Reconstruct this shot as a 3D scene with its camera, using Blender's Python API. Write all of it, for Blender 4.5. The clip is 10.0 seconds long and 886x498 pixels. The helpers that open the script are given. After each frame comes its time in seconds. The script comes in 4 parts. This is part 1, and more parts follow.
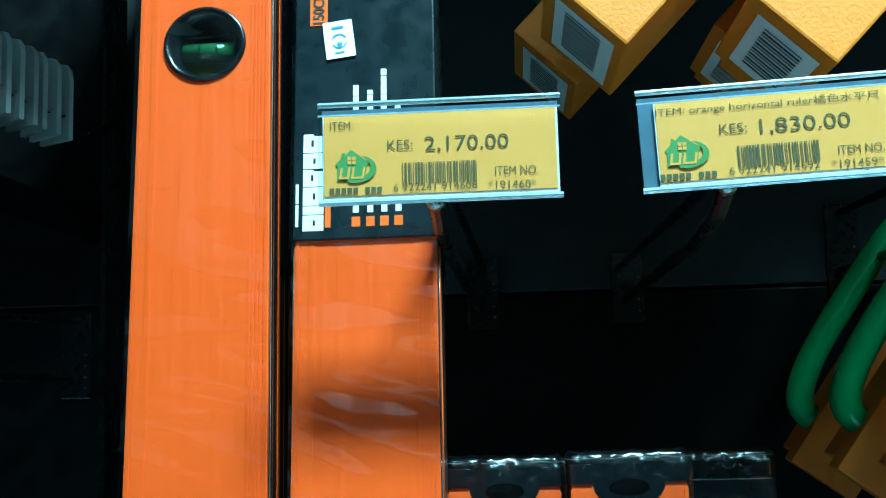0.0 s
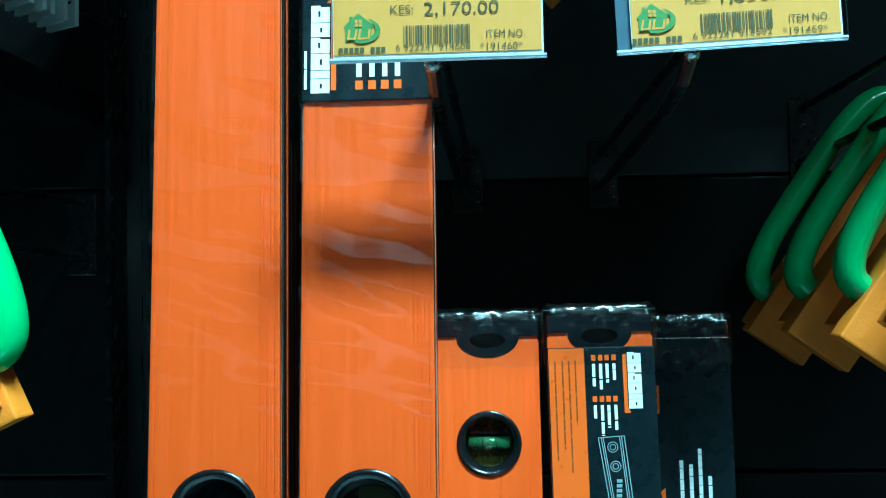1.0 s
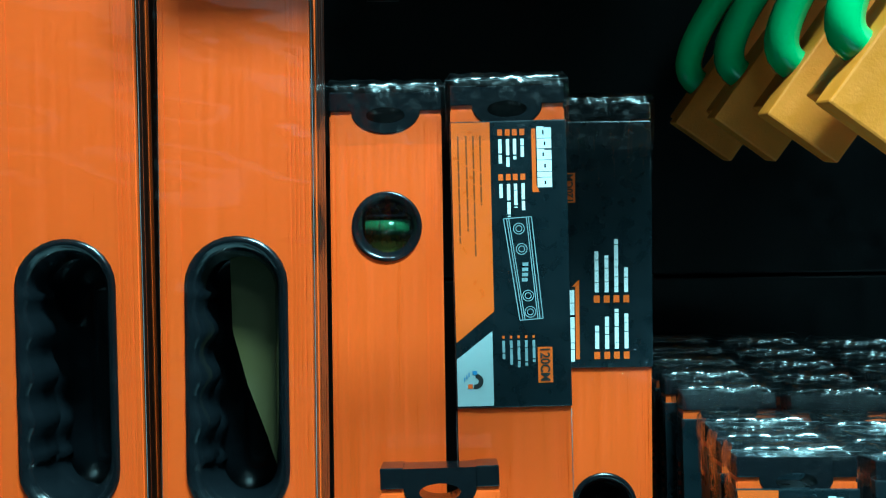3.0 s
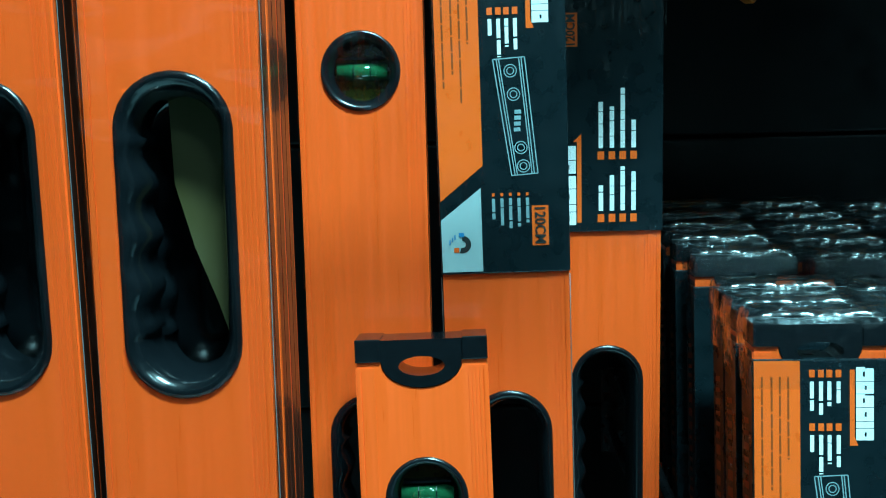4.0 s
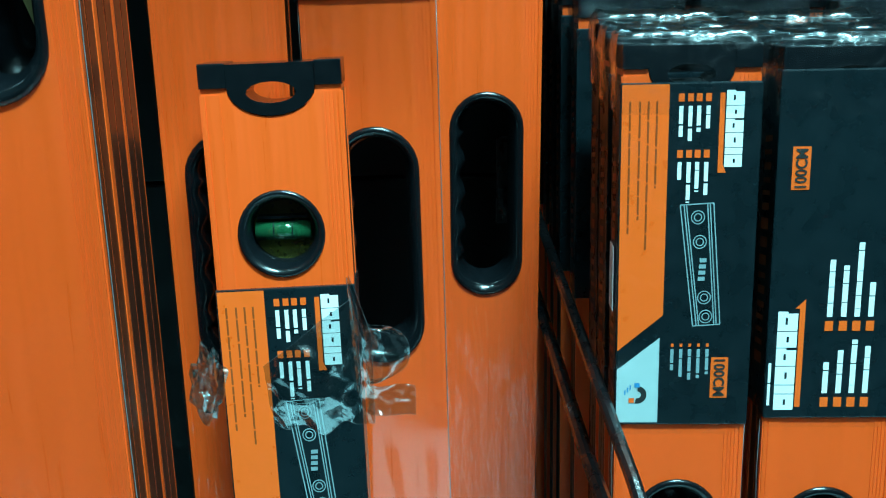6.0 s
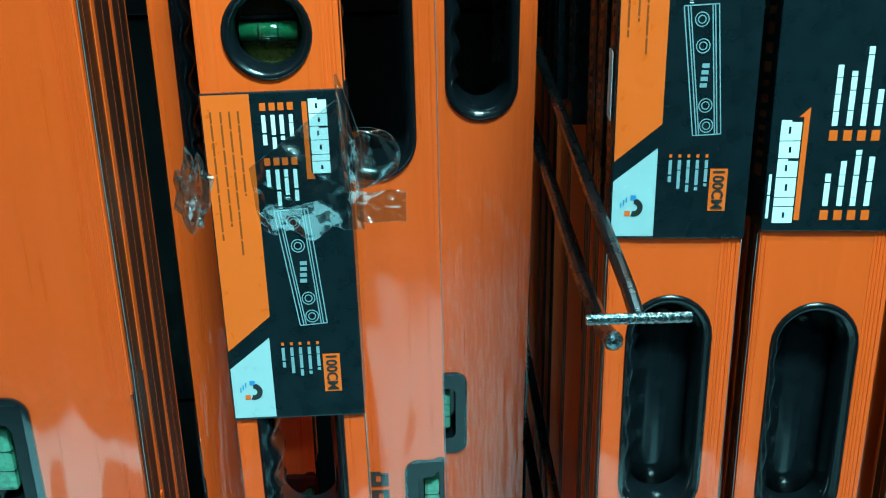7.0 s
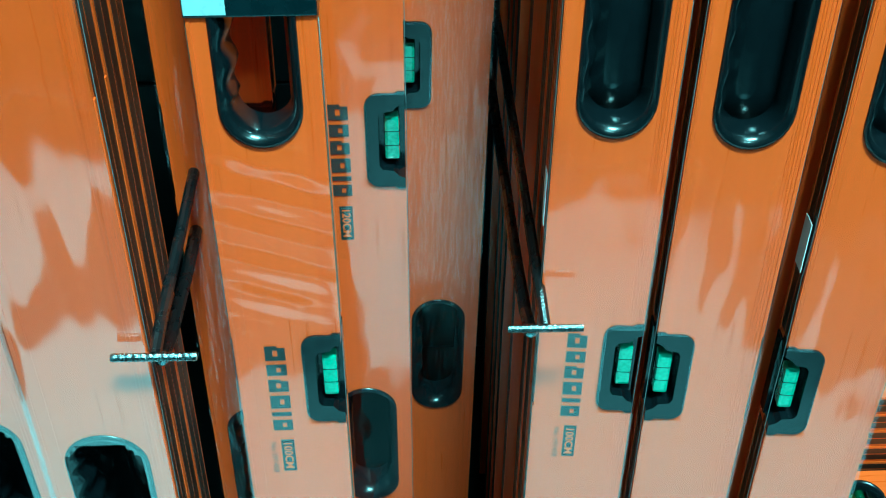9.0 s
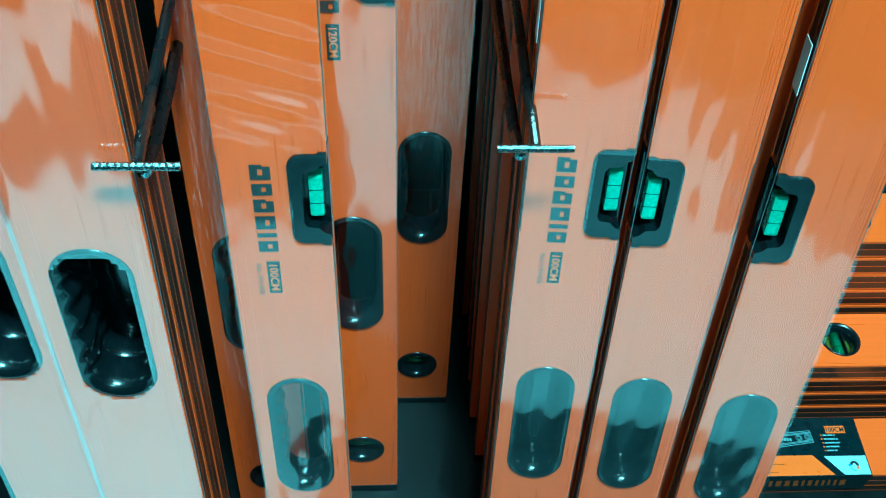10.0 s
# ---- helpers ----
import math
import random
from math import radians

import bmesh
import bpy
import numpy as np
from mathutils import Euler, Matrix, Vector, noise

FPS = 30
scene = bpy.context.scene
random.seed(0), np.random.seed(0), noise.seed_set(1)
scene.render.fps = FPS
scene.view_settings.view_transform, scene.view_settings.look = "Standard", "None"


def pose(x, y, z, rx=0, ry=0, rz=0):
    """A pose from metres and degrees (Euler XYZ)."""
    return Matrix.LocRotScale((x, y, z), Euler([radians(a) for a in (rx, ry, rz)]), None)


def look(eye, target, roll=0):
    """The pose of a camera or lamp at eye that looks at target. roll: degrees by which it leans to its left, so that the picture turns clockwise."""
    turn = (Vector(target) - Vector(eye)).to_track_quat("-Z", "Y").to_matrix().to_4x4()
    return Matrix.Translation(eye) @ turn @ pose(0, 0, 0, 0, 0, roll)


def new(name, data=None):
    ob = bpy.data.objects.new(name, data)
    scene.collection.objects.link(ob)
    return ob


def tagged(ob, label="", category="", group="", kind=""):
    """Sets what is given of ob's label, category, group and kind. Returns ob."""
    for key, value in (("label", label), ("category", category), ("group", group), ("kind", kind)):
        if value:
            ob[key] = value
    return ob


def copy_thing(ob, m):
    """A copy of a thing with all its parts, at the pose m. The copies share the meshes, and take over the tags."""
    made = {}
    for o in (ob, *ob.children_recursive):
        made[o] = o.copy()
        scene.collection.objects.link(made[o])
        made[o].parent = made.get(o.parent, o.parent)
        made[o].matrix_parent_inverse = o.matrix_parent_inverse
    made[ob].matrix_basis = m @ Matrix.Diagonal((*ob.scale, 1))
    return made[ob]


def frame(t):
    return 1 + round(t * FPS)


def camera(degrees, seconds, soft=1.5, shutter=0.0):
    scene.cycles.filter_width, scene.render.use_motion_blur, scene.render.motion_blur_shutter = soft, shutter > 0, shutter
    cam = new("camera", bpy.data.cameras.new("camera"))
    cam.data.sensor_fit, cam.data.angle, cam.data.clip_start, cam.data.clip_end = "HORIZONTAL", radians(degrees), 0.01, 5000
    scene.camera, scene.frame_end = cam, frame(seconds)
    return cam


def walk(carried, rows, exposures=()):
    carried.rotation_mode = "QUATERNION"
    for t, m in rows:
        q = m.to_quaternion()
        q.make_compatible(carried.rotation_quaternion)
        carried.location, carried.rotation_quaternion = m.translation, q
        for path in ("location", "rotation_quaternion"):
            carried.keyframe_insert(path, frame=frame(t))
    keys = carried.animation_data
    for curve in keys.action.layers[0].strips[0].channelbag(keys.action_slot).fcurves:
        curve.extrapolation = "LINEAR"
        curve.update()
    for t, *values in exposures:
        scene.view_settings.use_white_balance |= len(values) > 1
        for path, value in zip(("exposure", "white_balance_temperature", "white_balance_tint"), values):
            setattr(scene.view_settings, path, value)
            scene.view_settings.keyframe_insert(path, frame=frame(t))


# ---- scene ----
cam = camera(47.2, 10.0, soft=1.1)
# the goods lean back by this much; the path is laid out along them and turned upright
LEAN = Matrix.Translation((0, 0.5, 0)) @ pose(0, 0, 0, -6.5) @ Matrix.Translation((0, -0.5, 0))
PATH = [
    (0, (0.013, -0.054, 1.195), (-0.131, 1.888, 1.655), -1.1),
    (0.5, (0.008, -0.1, 1.177), (-0.123, 1.847, 1.615), -1.0),
    (1, (0.008, -0.105, 1.15), (-0.097, 1.868, 1.459), -0.7),
    (1.5, (0.012, -0.106, 1.147), (-0.065, 1.873, 1.425), -0.7),
    (2, (0.023, -0.099, 1.142), (0.016, 1.887, 1.378), -0.5),
    (2.5, (0.032, -0.088, 1.124), (0.038, 1.91, 1.229), -0.8),
    (2.7, (0.034, -0.07, 1.118), (0.033, 1.929, 1.178), -0.7),
    (3.8, (0.051, 0.01, 1.094), (0.007, 2.004, 0.945), -1.4),
    (4, (0.054, 0.022, 1.091), (0.007, 2.01, 0.875), -1.4),
    (4.5, (0.067, 0.033, 1.072), (0.059, 2.014, 0.798), -0.7),
    (5, (0.077, 0.037, 1.063), (0.129, 2.006, 0.719), -0.4),
    (5.2, (0.078, 0.037, 1.05), (0.145, 2.01, 0.729), -0.6),
    (6.3, (0.091, 0.045, 1.036), (0.165, 1.933, 0.38), -1.0),
    (6.5, (0.089, 0.044, 1.022), (0.168, 1.923, 0.342), -0.6),
    (7, (0.091, 0.045, 1.005), (0.166, 1.882, 0.219), -0.6),
    (7.3, (0.097, 0.045, 0.997), (0.123, 1.842, 0.118), -1.2),
    (7.5, (0.096, 0.038, 0.975), (0.143, 1.815, 0.057), -0.1),
    (7.9, (0.099, 0.027, 0.951), (0.138, 1.763, -0.042), 0.2),
    (8, (0.097, 0.025, 0.951), (0.15, 1.75, -0.06), 0.5),
    (8.5, (0.105, 0.02, 0.94), (0.198, 1.698, -0.145), 1.1),
    (9, (0.105, 0.016, 0.927), (0.199, 1.63, -0.25), 1.2),
    (9.5, (0.107, 0.012, 0.914), (0.236, 1.524, -0.389), 1.8),
    (10, (0.102, 0.008, 0.902), (0.228, 1.447, -0.482), 3.2),
]
walk(cam, [(t, LEAN @ look(eye, target, roll)) for t, eye, target, roll in PATH],
     [(0, 0.03, 5950, 5), (2.5, -0.02, 6050, 3), (4.5, -0.15, 6100, 2), (7, -0.10, 6200, -3), (8, 0.05, 5950, -18), (9, 0.17, 5450, -28), (10, 0.27, 4980, -30)])

# ---------------------------------------------------------------- light
world = bpy.data.worlds.new("store_air")
scene.world = world
world.use_nodes = True
world.node_tree.nodes["Background"].inputs[0].default_value = (0.5, 0.85, 1.0, 1)
world.node_tree.nodes["Background"].inputs[1].default_value = 0.02
COOL = (0.45, 0.92, 1.0)
FLOOR, CEIL = -0.16, 3.05
scene.view_settings.exposure = 0.0


def lamp(x, y, z, sx, sy, watts):
    d = bpy.data.lights.new("tube_light", "AREA")
    d.shape, d.size, d.size_y, d.energy, d.color = "RECTANGLE", sx, sy, watts, COOL
    ob = new("tube_light", d)
    ob.matrix_world = pose(x, y, z)
    return ob


LAMPS = [(0.44, -0.22, 180), (0.85, -1.25, 22)]
for lx, ly, watts in LAMPS:
    lamp(lx, ly, CEIL - 0.10, 0.64, 0.22, watts)


# ---------------------------------------------------------------- materials
def mat(name, color, rough=0.5, metal=0.0, coat=0.0, spec=0.5, vary=0.08, scale=40, bump=0.0, bscale=300, stretch=(1, 1, 1), trans=0.0, ior=1.5, coat_rough=0.05):
    m = bpy.data.materials.new(name)
    m.use_nodes = True
    n, l = m.node_tree.nodes, m.node_tree.links
    b = n["Principled BSDF"]
    b.inputs["Roughness"].default_value = rough
    b.inputs["Metallic"].default_value = metal
    b.inputs["Coat Weight"].default_value = coat
    b.inputs["Coat Roughness"].default_value = coat_rough
    b.inputs["Specular IOR Level"].default_value = spec
    b.inputs["Transmission Weight"].default_value = trans
    b.inputs["IOR"].default_value = ior
    co = n.new("ShaderNodeTexCoord")
    mp = n.new("ShaderNodeMapping")
    mp.inputs["Scale"].default_value = stretch
    l.new(co.outputs["Object"], mp.inputs["Vector"])
    big, fine = n.new("ShaderNodeTexNoise"), n.new("ShaderNodeTexNoise")
    big.inputs["Scale"].default_value, fine.inputs["Scale"].default_value = scale * 0.2, scale * 4
    big.inputs["Detail"].default_value, fine.inputs["Detail"].default_value = 3, 4
    for t in (big, fine):
        l.new(mp.outputs[0], t.inputs["Vector"])
    info = n.new("ShaderNodeObjectInfo")
    add = n.new("ShaderNodeMath")
    add.operation = "ADD"
    l.new(big.outputs["Fac"], add.inputs[0]), l.new(fine.outputs["Fac"], add.inputs[1])
    add2 = n.new("ShaderNodeMath")
    add2.operation = "MULTIPLY_ADD"
    add2.inputs[1].default_value = 0.35
    l.new(info.outputs["Random"], add2.inputs[0]), l.new(add.outputs[0], add2.inputs[2])
    rng = n.new("ShaderNodeMapRange")
    rng.inputs["From Min"].default_value, rng.inputs["From Max"].default_value = 0.7, 1.6
    rng.inputs["To Min"].default_value, rng.inputs["To Max"].default_value = 1 - vary, 1 + vary
    l.new(add2.outputs[0], rng.inputs["Value"])
    mul = n.new("ShaderNodeVectorMath")
    mul.operation = "SCALE"
    mul.inputs[0].default_value = color
    l.new(rng.outputs[0], mul.inputs["Scale"])
    l.new(mul.outputs[0], b.inputs["Base Color"])
    rr = n.new("ShaderNodeMapRange")
    rr.inputs["From Min"].default_value, rr.inputs["From Max"].default_value = 0.3, 0.7
    rr.inputs["To Min"].default_value, rr.inputs["To Max"].default_value = max(0.02, rough * 0.75), min(1, rough * 1.25)
    l.new(fine.outputs["Fac"], rr.inputs["Value"]), l.new(rr.outputs[0], b.inputs["Roughness"])
    if bump:
        bt = n.new("ShaderNodeTexNoise")
        bt.inputs["Scale"].default_value, bt.inputs["Detail"].default_value = bscale, 3
        l.new(mp.outputs[0], bt.inputs["Vector"])
        bp = n.new("ShaderNodeBump")
        bp.inputs["Strength"].default_value, bp.inputs["Distance"].default_value = bump, 0.001
        l.new(bt.outputs["Fac"], bp.inputs["Height"])
        l.new(bp.outputs[0], b.inputs["Normal"]), l.new(bp.outputs[0], b.inputs["Coat Normal"])
    return m


def film_mat(name, rough=0.06, ior=1.6, bump=0.4, bscale=18, stretch=(1, 1, 1), tint=(1, 1, 1), dist=0.004):
    m = bpy.data.materials.new(name)
    m.use_nodes = True
    n, l = m.node_tree.nodes, m.node_tree.links
    n.remove(n["Principled BSDF"])
    tr, gl, mx, fr, pw, ma = (n.new("ShaderNode" + k) for k in ("BsdfTransparent", "BsdfGlossy", "MixShader", "LayerWeight", "Math", "Math"))
    tr.inputs[0].default_value = (*tint, 1)
    gl.inputs["Roughness"].default_value = rough
    f0 = ((ior - 1) / (ior + 1)) ** 2 * 1.8
    fr.inputs["Blend"].default_value = 0.5
    pw.operation, pw.inputs[1].default_value = "POWER", 4.0
    ma.operation, ma.inputs[1].default_value, ma.inputs[2].default_value = "MULTIPLY_ADD", 0.9 - f0, f0
    l.new(fr.outputs["Facing"], pw.inputs[0]), l.new(pw.outputs[0], ma.inputs[0])
    co, mp, bt, bp = (n.new("ShaderNode" + k) for k in ("TexCoord", "Mapping", "TexNoise", "Bump"))
    mp.inputs["Scale"].default_value = stretch
    bt.inputs["Scale"].default_value, bt.inputs["Detail"].default_value = bscale, 2
    bp.inputs["Strength"].default_value, bp.inputs["Distance"].default_value = bump, dist
    l.new(co.outputs["Object"], mp.inputs[0]), l.new(mp.outputs[0], bt.inputs["Vector"]), l.new(bt.outputs["Fac"], bp.inputs["Height"])
    l.new(bp.outputs[0], gl.inputs["Normal"])
    l.new(ma.outputs[0], mx.inputs[0]), l.new(tr.outputs[0], mx.inputs[1]), l.new(gl.outputs[0], mx.inputs[2])
    l.new(mx.outputs[0], n["Material Output"].inputs[0])
    return m


ORANGE = mat("orange_lacquer", (0.94, 0.100, 0.011), 0.34, coat=0.25, vary=0.10, scale=18, bump=0.05, bscale=60, stretch=(3.5, 3.5, 0.12), coat_rough=0.08)
BLACK = mat("black_moulded_plastic", (0.0045, 0.006, 0.0075), 0.20, coat=0.15, vary=0.2, bump=0.02, bscale=120)
# dark brown that carries the shade of the levels' side grooves
GROOVE_SHADE = mat("side_groove_shade", (0.035, 0.010, 0.006), 0.35, coat=0.3, vary=0.3, scale=30, stretch=(1, 1, 0.1))
OLIVE = mat("olive_card", (0.055, 0.045, 0.015), 0.45, coat=0.2, vary=0.15, scale=20, stretch=(1, 1, 0.3))
VIALGREEN = mat("green_vial_fluid", (0.025, 0.13, 0.05), 0.06, coat=1, vary=0.35, scale=120, trans=0.35)
VIALBRIGHT = mat("bright_green_vial", (0.15, 0.42, 0.26), 0.06, coat=1, vary=0.5, scale=110, trans=0.35, bump=0.3, bscale=160)
VIALCLEAR = mat("yellow_green_acrylic", (0.11, 0.11, 0.022), 0.1, coat=1, vary=0.25, scale=120, trans=0.3)
SLEEVE = mat("black_printed_card", (0.005, 0.011, 0.014), 0.3, spec=0.3, coat=0.35, vary=0.25, scale=25, bump=0.12, bscale=25, coat_rough=0.1)
PRINT_O = mat("orange_print", (0.95, 0.125, 0.013), 0.35, coat=0.4, vary=0.05)
PRINT_DO = mat("dark_orange_print", (0.30, 0.055, 0.01), 0.4, vary=0.1)
PRINT_W = mat("white_print", (0.85, 0.86, 0.86), 0.4, vary=0.05)
PRINT_B = mat("pale_blue_print", (0.42, 0.52, 0.53), 0.35, coat=0.4, vary=0.05)
PRINT_L = mat("grey_blue_line_print", (0.24, 0.33, 0.35), 0.4, vary=0.1)
PRINT_K = mat("dark_ink", (0.02, 0.022, 0.022), 0.5, vary=0.1)
PRINT_C = mat("mid_blue_print", (0.05, 0.24, 0.50), 0.4, vary=0.05)
FILM = film_mat("shrink_film", 0.07, 1.66, 0.18, 17, (1.6, 1, 0.22), (1, 1, 1), 0.0045)
WRAP = film_mat("crumpled_film", 0.20, 1.62, 0.8, 60, (1, 1, 1), (0.92, 0.96, 0.98), 0.005)
BAGFILM = film_mat("loose_bag_film", 0.14, 2.7, 0.8, 60, (1, 1, 1), (0.80, 0.92, 0.92), 0.004)
BACKSHEET = mat("smoky_clear_backing", (0.10, 0.15, 0.19), 0.2, coat=0.5, vary=0.2)
FILM_STRONG = film_mat("tight_film", 0.06, 2.10, 0.25, 17, (1.6, 1, 0.22), (1, 1, 1), 0.0045)
STREAK = film_mat("stretched_film", 0.03, 1.46, 1.0, 60, (2.8, 1, 0.30), (1, 1, 1), 0.0030)
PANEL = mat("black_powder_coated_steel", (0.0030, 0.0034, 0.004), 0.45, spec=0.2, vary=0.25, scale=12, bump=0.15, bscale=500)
# same black steel, greyer: the light on the upper panels put into the colour
PANEL_LIT = mat("lit_black_powder_coated_steel", (0.034, 0.044, 0.048), 0.4, spec=0.3, vary=0.25, scale=12, bump=0.15, bscale=500)
POST = mat("black_gloss_steel", (0.005, 0.006, 0.007), 0.25, coat=0.4, vary=0.3, scale=20, bump=0.08, bscale=80)
HOOK = mat("black_wire", (0.006, 0.006, 0.007), 0.3, coat=0.3, vary=0.2)
CHROME = mat("worn_chrome", (0.30, 0.36, 0.38), 0.25, metal=1.0, vary=0.25, scale=200, bump=0.5, bscale=900)
FOAM = mat("yellow_foam", (0.90, 0.22, 0.015), 0.55, vary=0.12, scale=30, bump=0.25, bscale=500)
GREEN = mat("green_gloss_plastic", (0.005, 0.44, 0.13), 0.22, coat=0.5, vary=0.06, bump=0.03)
PAPER = mat("white_paper", (0.88, 0.82, 0.80), 0.6, vary=0.04)
TAGPAPER = mat("yellow_tag_paper", (0.93, 0.36, 0.07), 0.5, vary=0.04, scale=60)
TAGGREEN = mat("green_ink", (0.10, 0.26, 0.07), 0.5, vary=0.08)
TAGINK = mat("brown_black_ink", (0.10, 0.085, 0.03), 0.6, vary=0.1)
HOLDER = film_mat("clear_rigid_plastic", 0.04, 1.5, 0.15, 30, (1, 1, 1), (0.90, 0.95, 0.98))
RIM = mat("frosted_plastic_rim", (0.40, 0.46, 0.50), 0.15, coat=0.6, vary=0.15, trans=0.3)
GREYPLASTIC = mat("pale_grey_plastic", (0.78, 0.80, 0.80), 0.4, vary=0.1)
TILE = mat("glossy_floor_tile", (0.66, 0.86, 0.90), 0.16, coat=0.4, vary=0.06, scale=8)
# unseen tiles, added dark to break up the floor's reflection in the film
TILE_REFLECT = mat("dark_reflection_tile", (0.07, 0.10, 0.11), 0.16, coat=0.4, vary=0.1, scale=8)
GROUT = mat("grout", (0.35, 0.35, 0.33), 0.8, vary=0.1)
CEILING = mat("ceiling_paint", (0.55, 0.55, 0.54), 0.8, vary=0.06, scale=6)
DARKWALL = mat("dark_shelf_goods", (0.05, 0.05, 0.052), 0.6, vary=0.4, scale=6)
DIFF = bpy.data.materials.new("lamp_diffuser")
DIFF.use_nodes = True
DIFF.node_tree.nodes["Principled BSDF"].inputs["Emission Color"].default_value = (*COOL, 1)
DIFF.node_tree.nodes["Principled BSDF"].inputs["Emission Strength"].default_value = 6.0


EDGE = mat("cloudy_bag_weld", (0.12, 0.13, 0.135), 0.3, coat=0.4, vary=0.4, scale=60)
CLEAR = (EDGE, FILM_STRONG, BAGFILM, FILM, WRAP, STREAK, HOLDER, RIM)


# ---------------------------------------------------------------- mesh helpers
def mesh_of(bm, name, material, smooth=False):
    bmesh.ops.recalc_face_normals(bm, faces=bm.faces)
    me = bpy.data.meshes.new(name)
    bm.to_mesh(me)
    bm.free()
    me.materials.append(material)
    if smooth:
        for p in me.polygons:
            p.use_smooth = True
    return me


def part(name, bm, material, parent, label="", smooth=False, flip=False):
    ob = new(name, mesh_of(bm, name, material, smooth) if not isinstance(bm, bpy.types.Mesh) else bm)
    ob.parent = parent
    if material in CLEAR:
        ob.visible_shadow = False
    if label:
        tagged(ob, label)
    return ob


def thing(name, m, label, category, group="", kind=""):
    ob = new(name)
    ob.empty_display_size = 0.02
    ob.matrix_basis = m
    return tagged(ob, label, category, group, kind)


def box(bm, x0, x1, y0, y1, z0, z1, bevel=0.0, m=None):
    vs = [bm.verts.new((x, y, z)) for x in (x0, x1) for y in (y0, y1) for z in (z0, z1)]
    fs = [bm.faces.new([vs[i] for i in f]) for f in ((0, 1, 3, 2), (4, 6, 7, 5), (0, 4, 5, 1), (2, 3, 7, 6), (0, 2, 6, 4), (1, 5, 7, 3))]
    if m is not None:
        bmesh.ops.transform(bm, matrix=m, verts=vs)
    if bevel:
        es = list({e for f in fs for e in f.edges})
        bmesh.ops.bevel(bm, geom=es, offset=bevel, segments=2, affect="EDGES", profile=0.6)
    return bm


def poly(bm, pts, y):
    """A flat face in the plane of constant y, from (x, z) pairs."""
    bm.faces.new([bm.verts.new((x, y, z)) for x, z in pts])


def rect(bm, x0, x1, z0, z1, y):
    poly(bm, ((x0, z0), (x1, z0), (x1, z1), (x0, z1)), y)


def stadium(cx, cz, r, half, n=14):
    """A long hole's outline: half is the half length of its straight part."""
    return [(cx + r * math.cos(a), cz + half + r * math.sin(a)) for a in (math.pi * i / n for i in range(n + 1))] + \
           [(cx + r * math.cos(a), cz - half + r * math.sin(a)) for a in (math.pi + math.pi * i / n for i in range(n + 1))]


def circle(cx, cz, r, n=28, rz=0):
    return [(cx + r * math.cos(2 * math.pi * i / n), cz + (rz or r) * math.sin(2 * math.pi * i / n)) for i in range(n)]


def slab(bm, loops, y0, y1):
    """A plate with holes: the first loop is its outline, the others holes; (x, z) pairs between y0 and y1."""
    for y in (y0, y1):
        edges = []
        for lp in loops:
            vs = [bm.verts.new((x, y, z)) for x, z in lp]
            edges += [bm.edges.new((vs[i], vs[(i + 1) % len(vs)])) for i in range(len(vs))]
        bmesh.ops.triangle_fill(bm, edges=edges, use_beauty=True, use_dissolve=False)
    for lp in loops:
        a = [bm.verts.new((x, y0, z)) for x, z in lp]
        b = [bm.verts.new((x, y1, z)) for x, z in lp]
        for i in range(len(lp)):
            j = (i + 1) % len(lp)
            bm.faces.new((a[i], a[j], b[j], b[i]))
    bmesh.ops.remove_doubles(bm, verts=bm.verts, dist=1e-6)
    return bm


def ring(bm, outer, inner, y_out, y_in, y_back):
    """A moulded rim between two outlines of equal count: proud outside, rounded down into the hole."""
    n = len(outer)
    rows = []
    for f, y in ((0.0, y_out + 0.0012), (0.06, y_out), (0.35, y_out - 0.0003), (0.75, (y_out + y_in) / 2), (1.0, y_in), (1.0, y_back)):
        rows.append([bm.verts.new((o[0] + (i[0] - o[0]) * f, y, o[1] + (i[1] - o[1]) * f)) for o, i in zip(outer, inner)])
    for a, b in zip(rows, rows[1:]):
        for i in range(n):
            bm.faces.new((a[i], a[(i + 1) % n], b[(i + 1) % n], b[i]))
    return bm


def rod(bm, pts, r, n=10, cap=True):
    rows = []
    for k, p in enumerate(pts):
        p = Vector(p)
        d = (Vector(pts[min(k + 1, len(pts) - 1)]) - Vector(pts[max(k - 1, 0)])).normalized()
        u = d.orthogonal().normalized() if abs(d.z) > 0.9 else d.cross(Vector((0, 0, 1))).normalized()
        v = d.cross(u)
        rr = r[k] if isinstance(r, (list, tuple)) else r
        rows.append([bm.verts.new(p + rr * (u * math.cos(2 * math.pi * i / n) + v * math.sin(2 * math.pi * i / n))) for i in range(n)])
    for a, b in zip(rows, rows[1:]):
        for i in range(n):
            bm.faces.new((a[i], a[(i + 1) % n], b[(i + 1) % n], b[i]))
    if cap:
        bm.faces.new(rows[0]), bm.faces.new(rows[-1])
    return bm


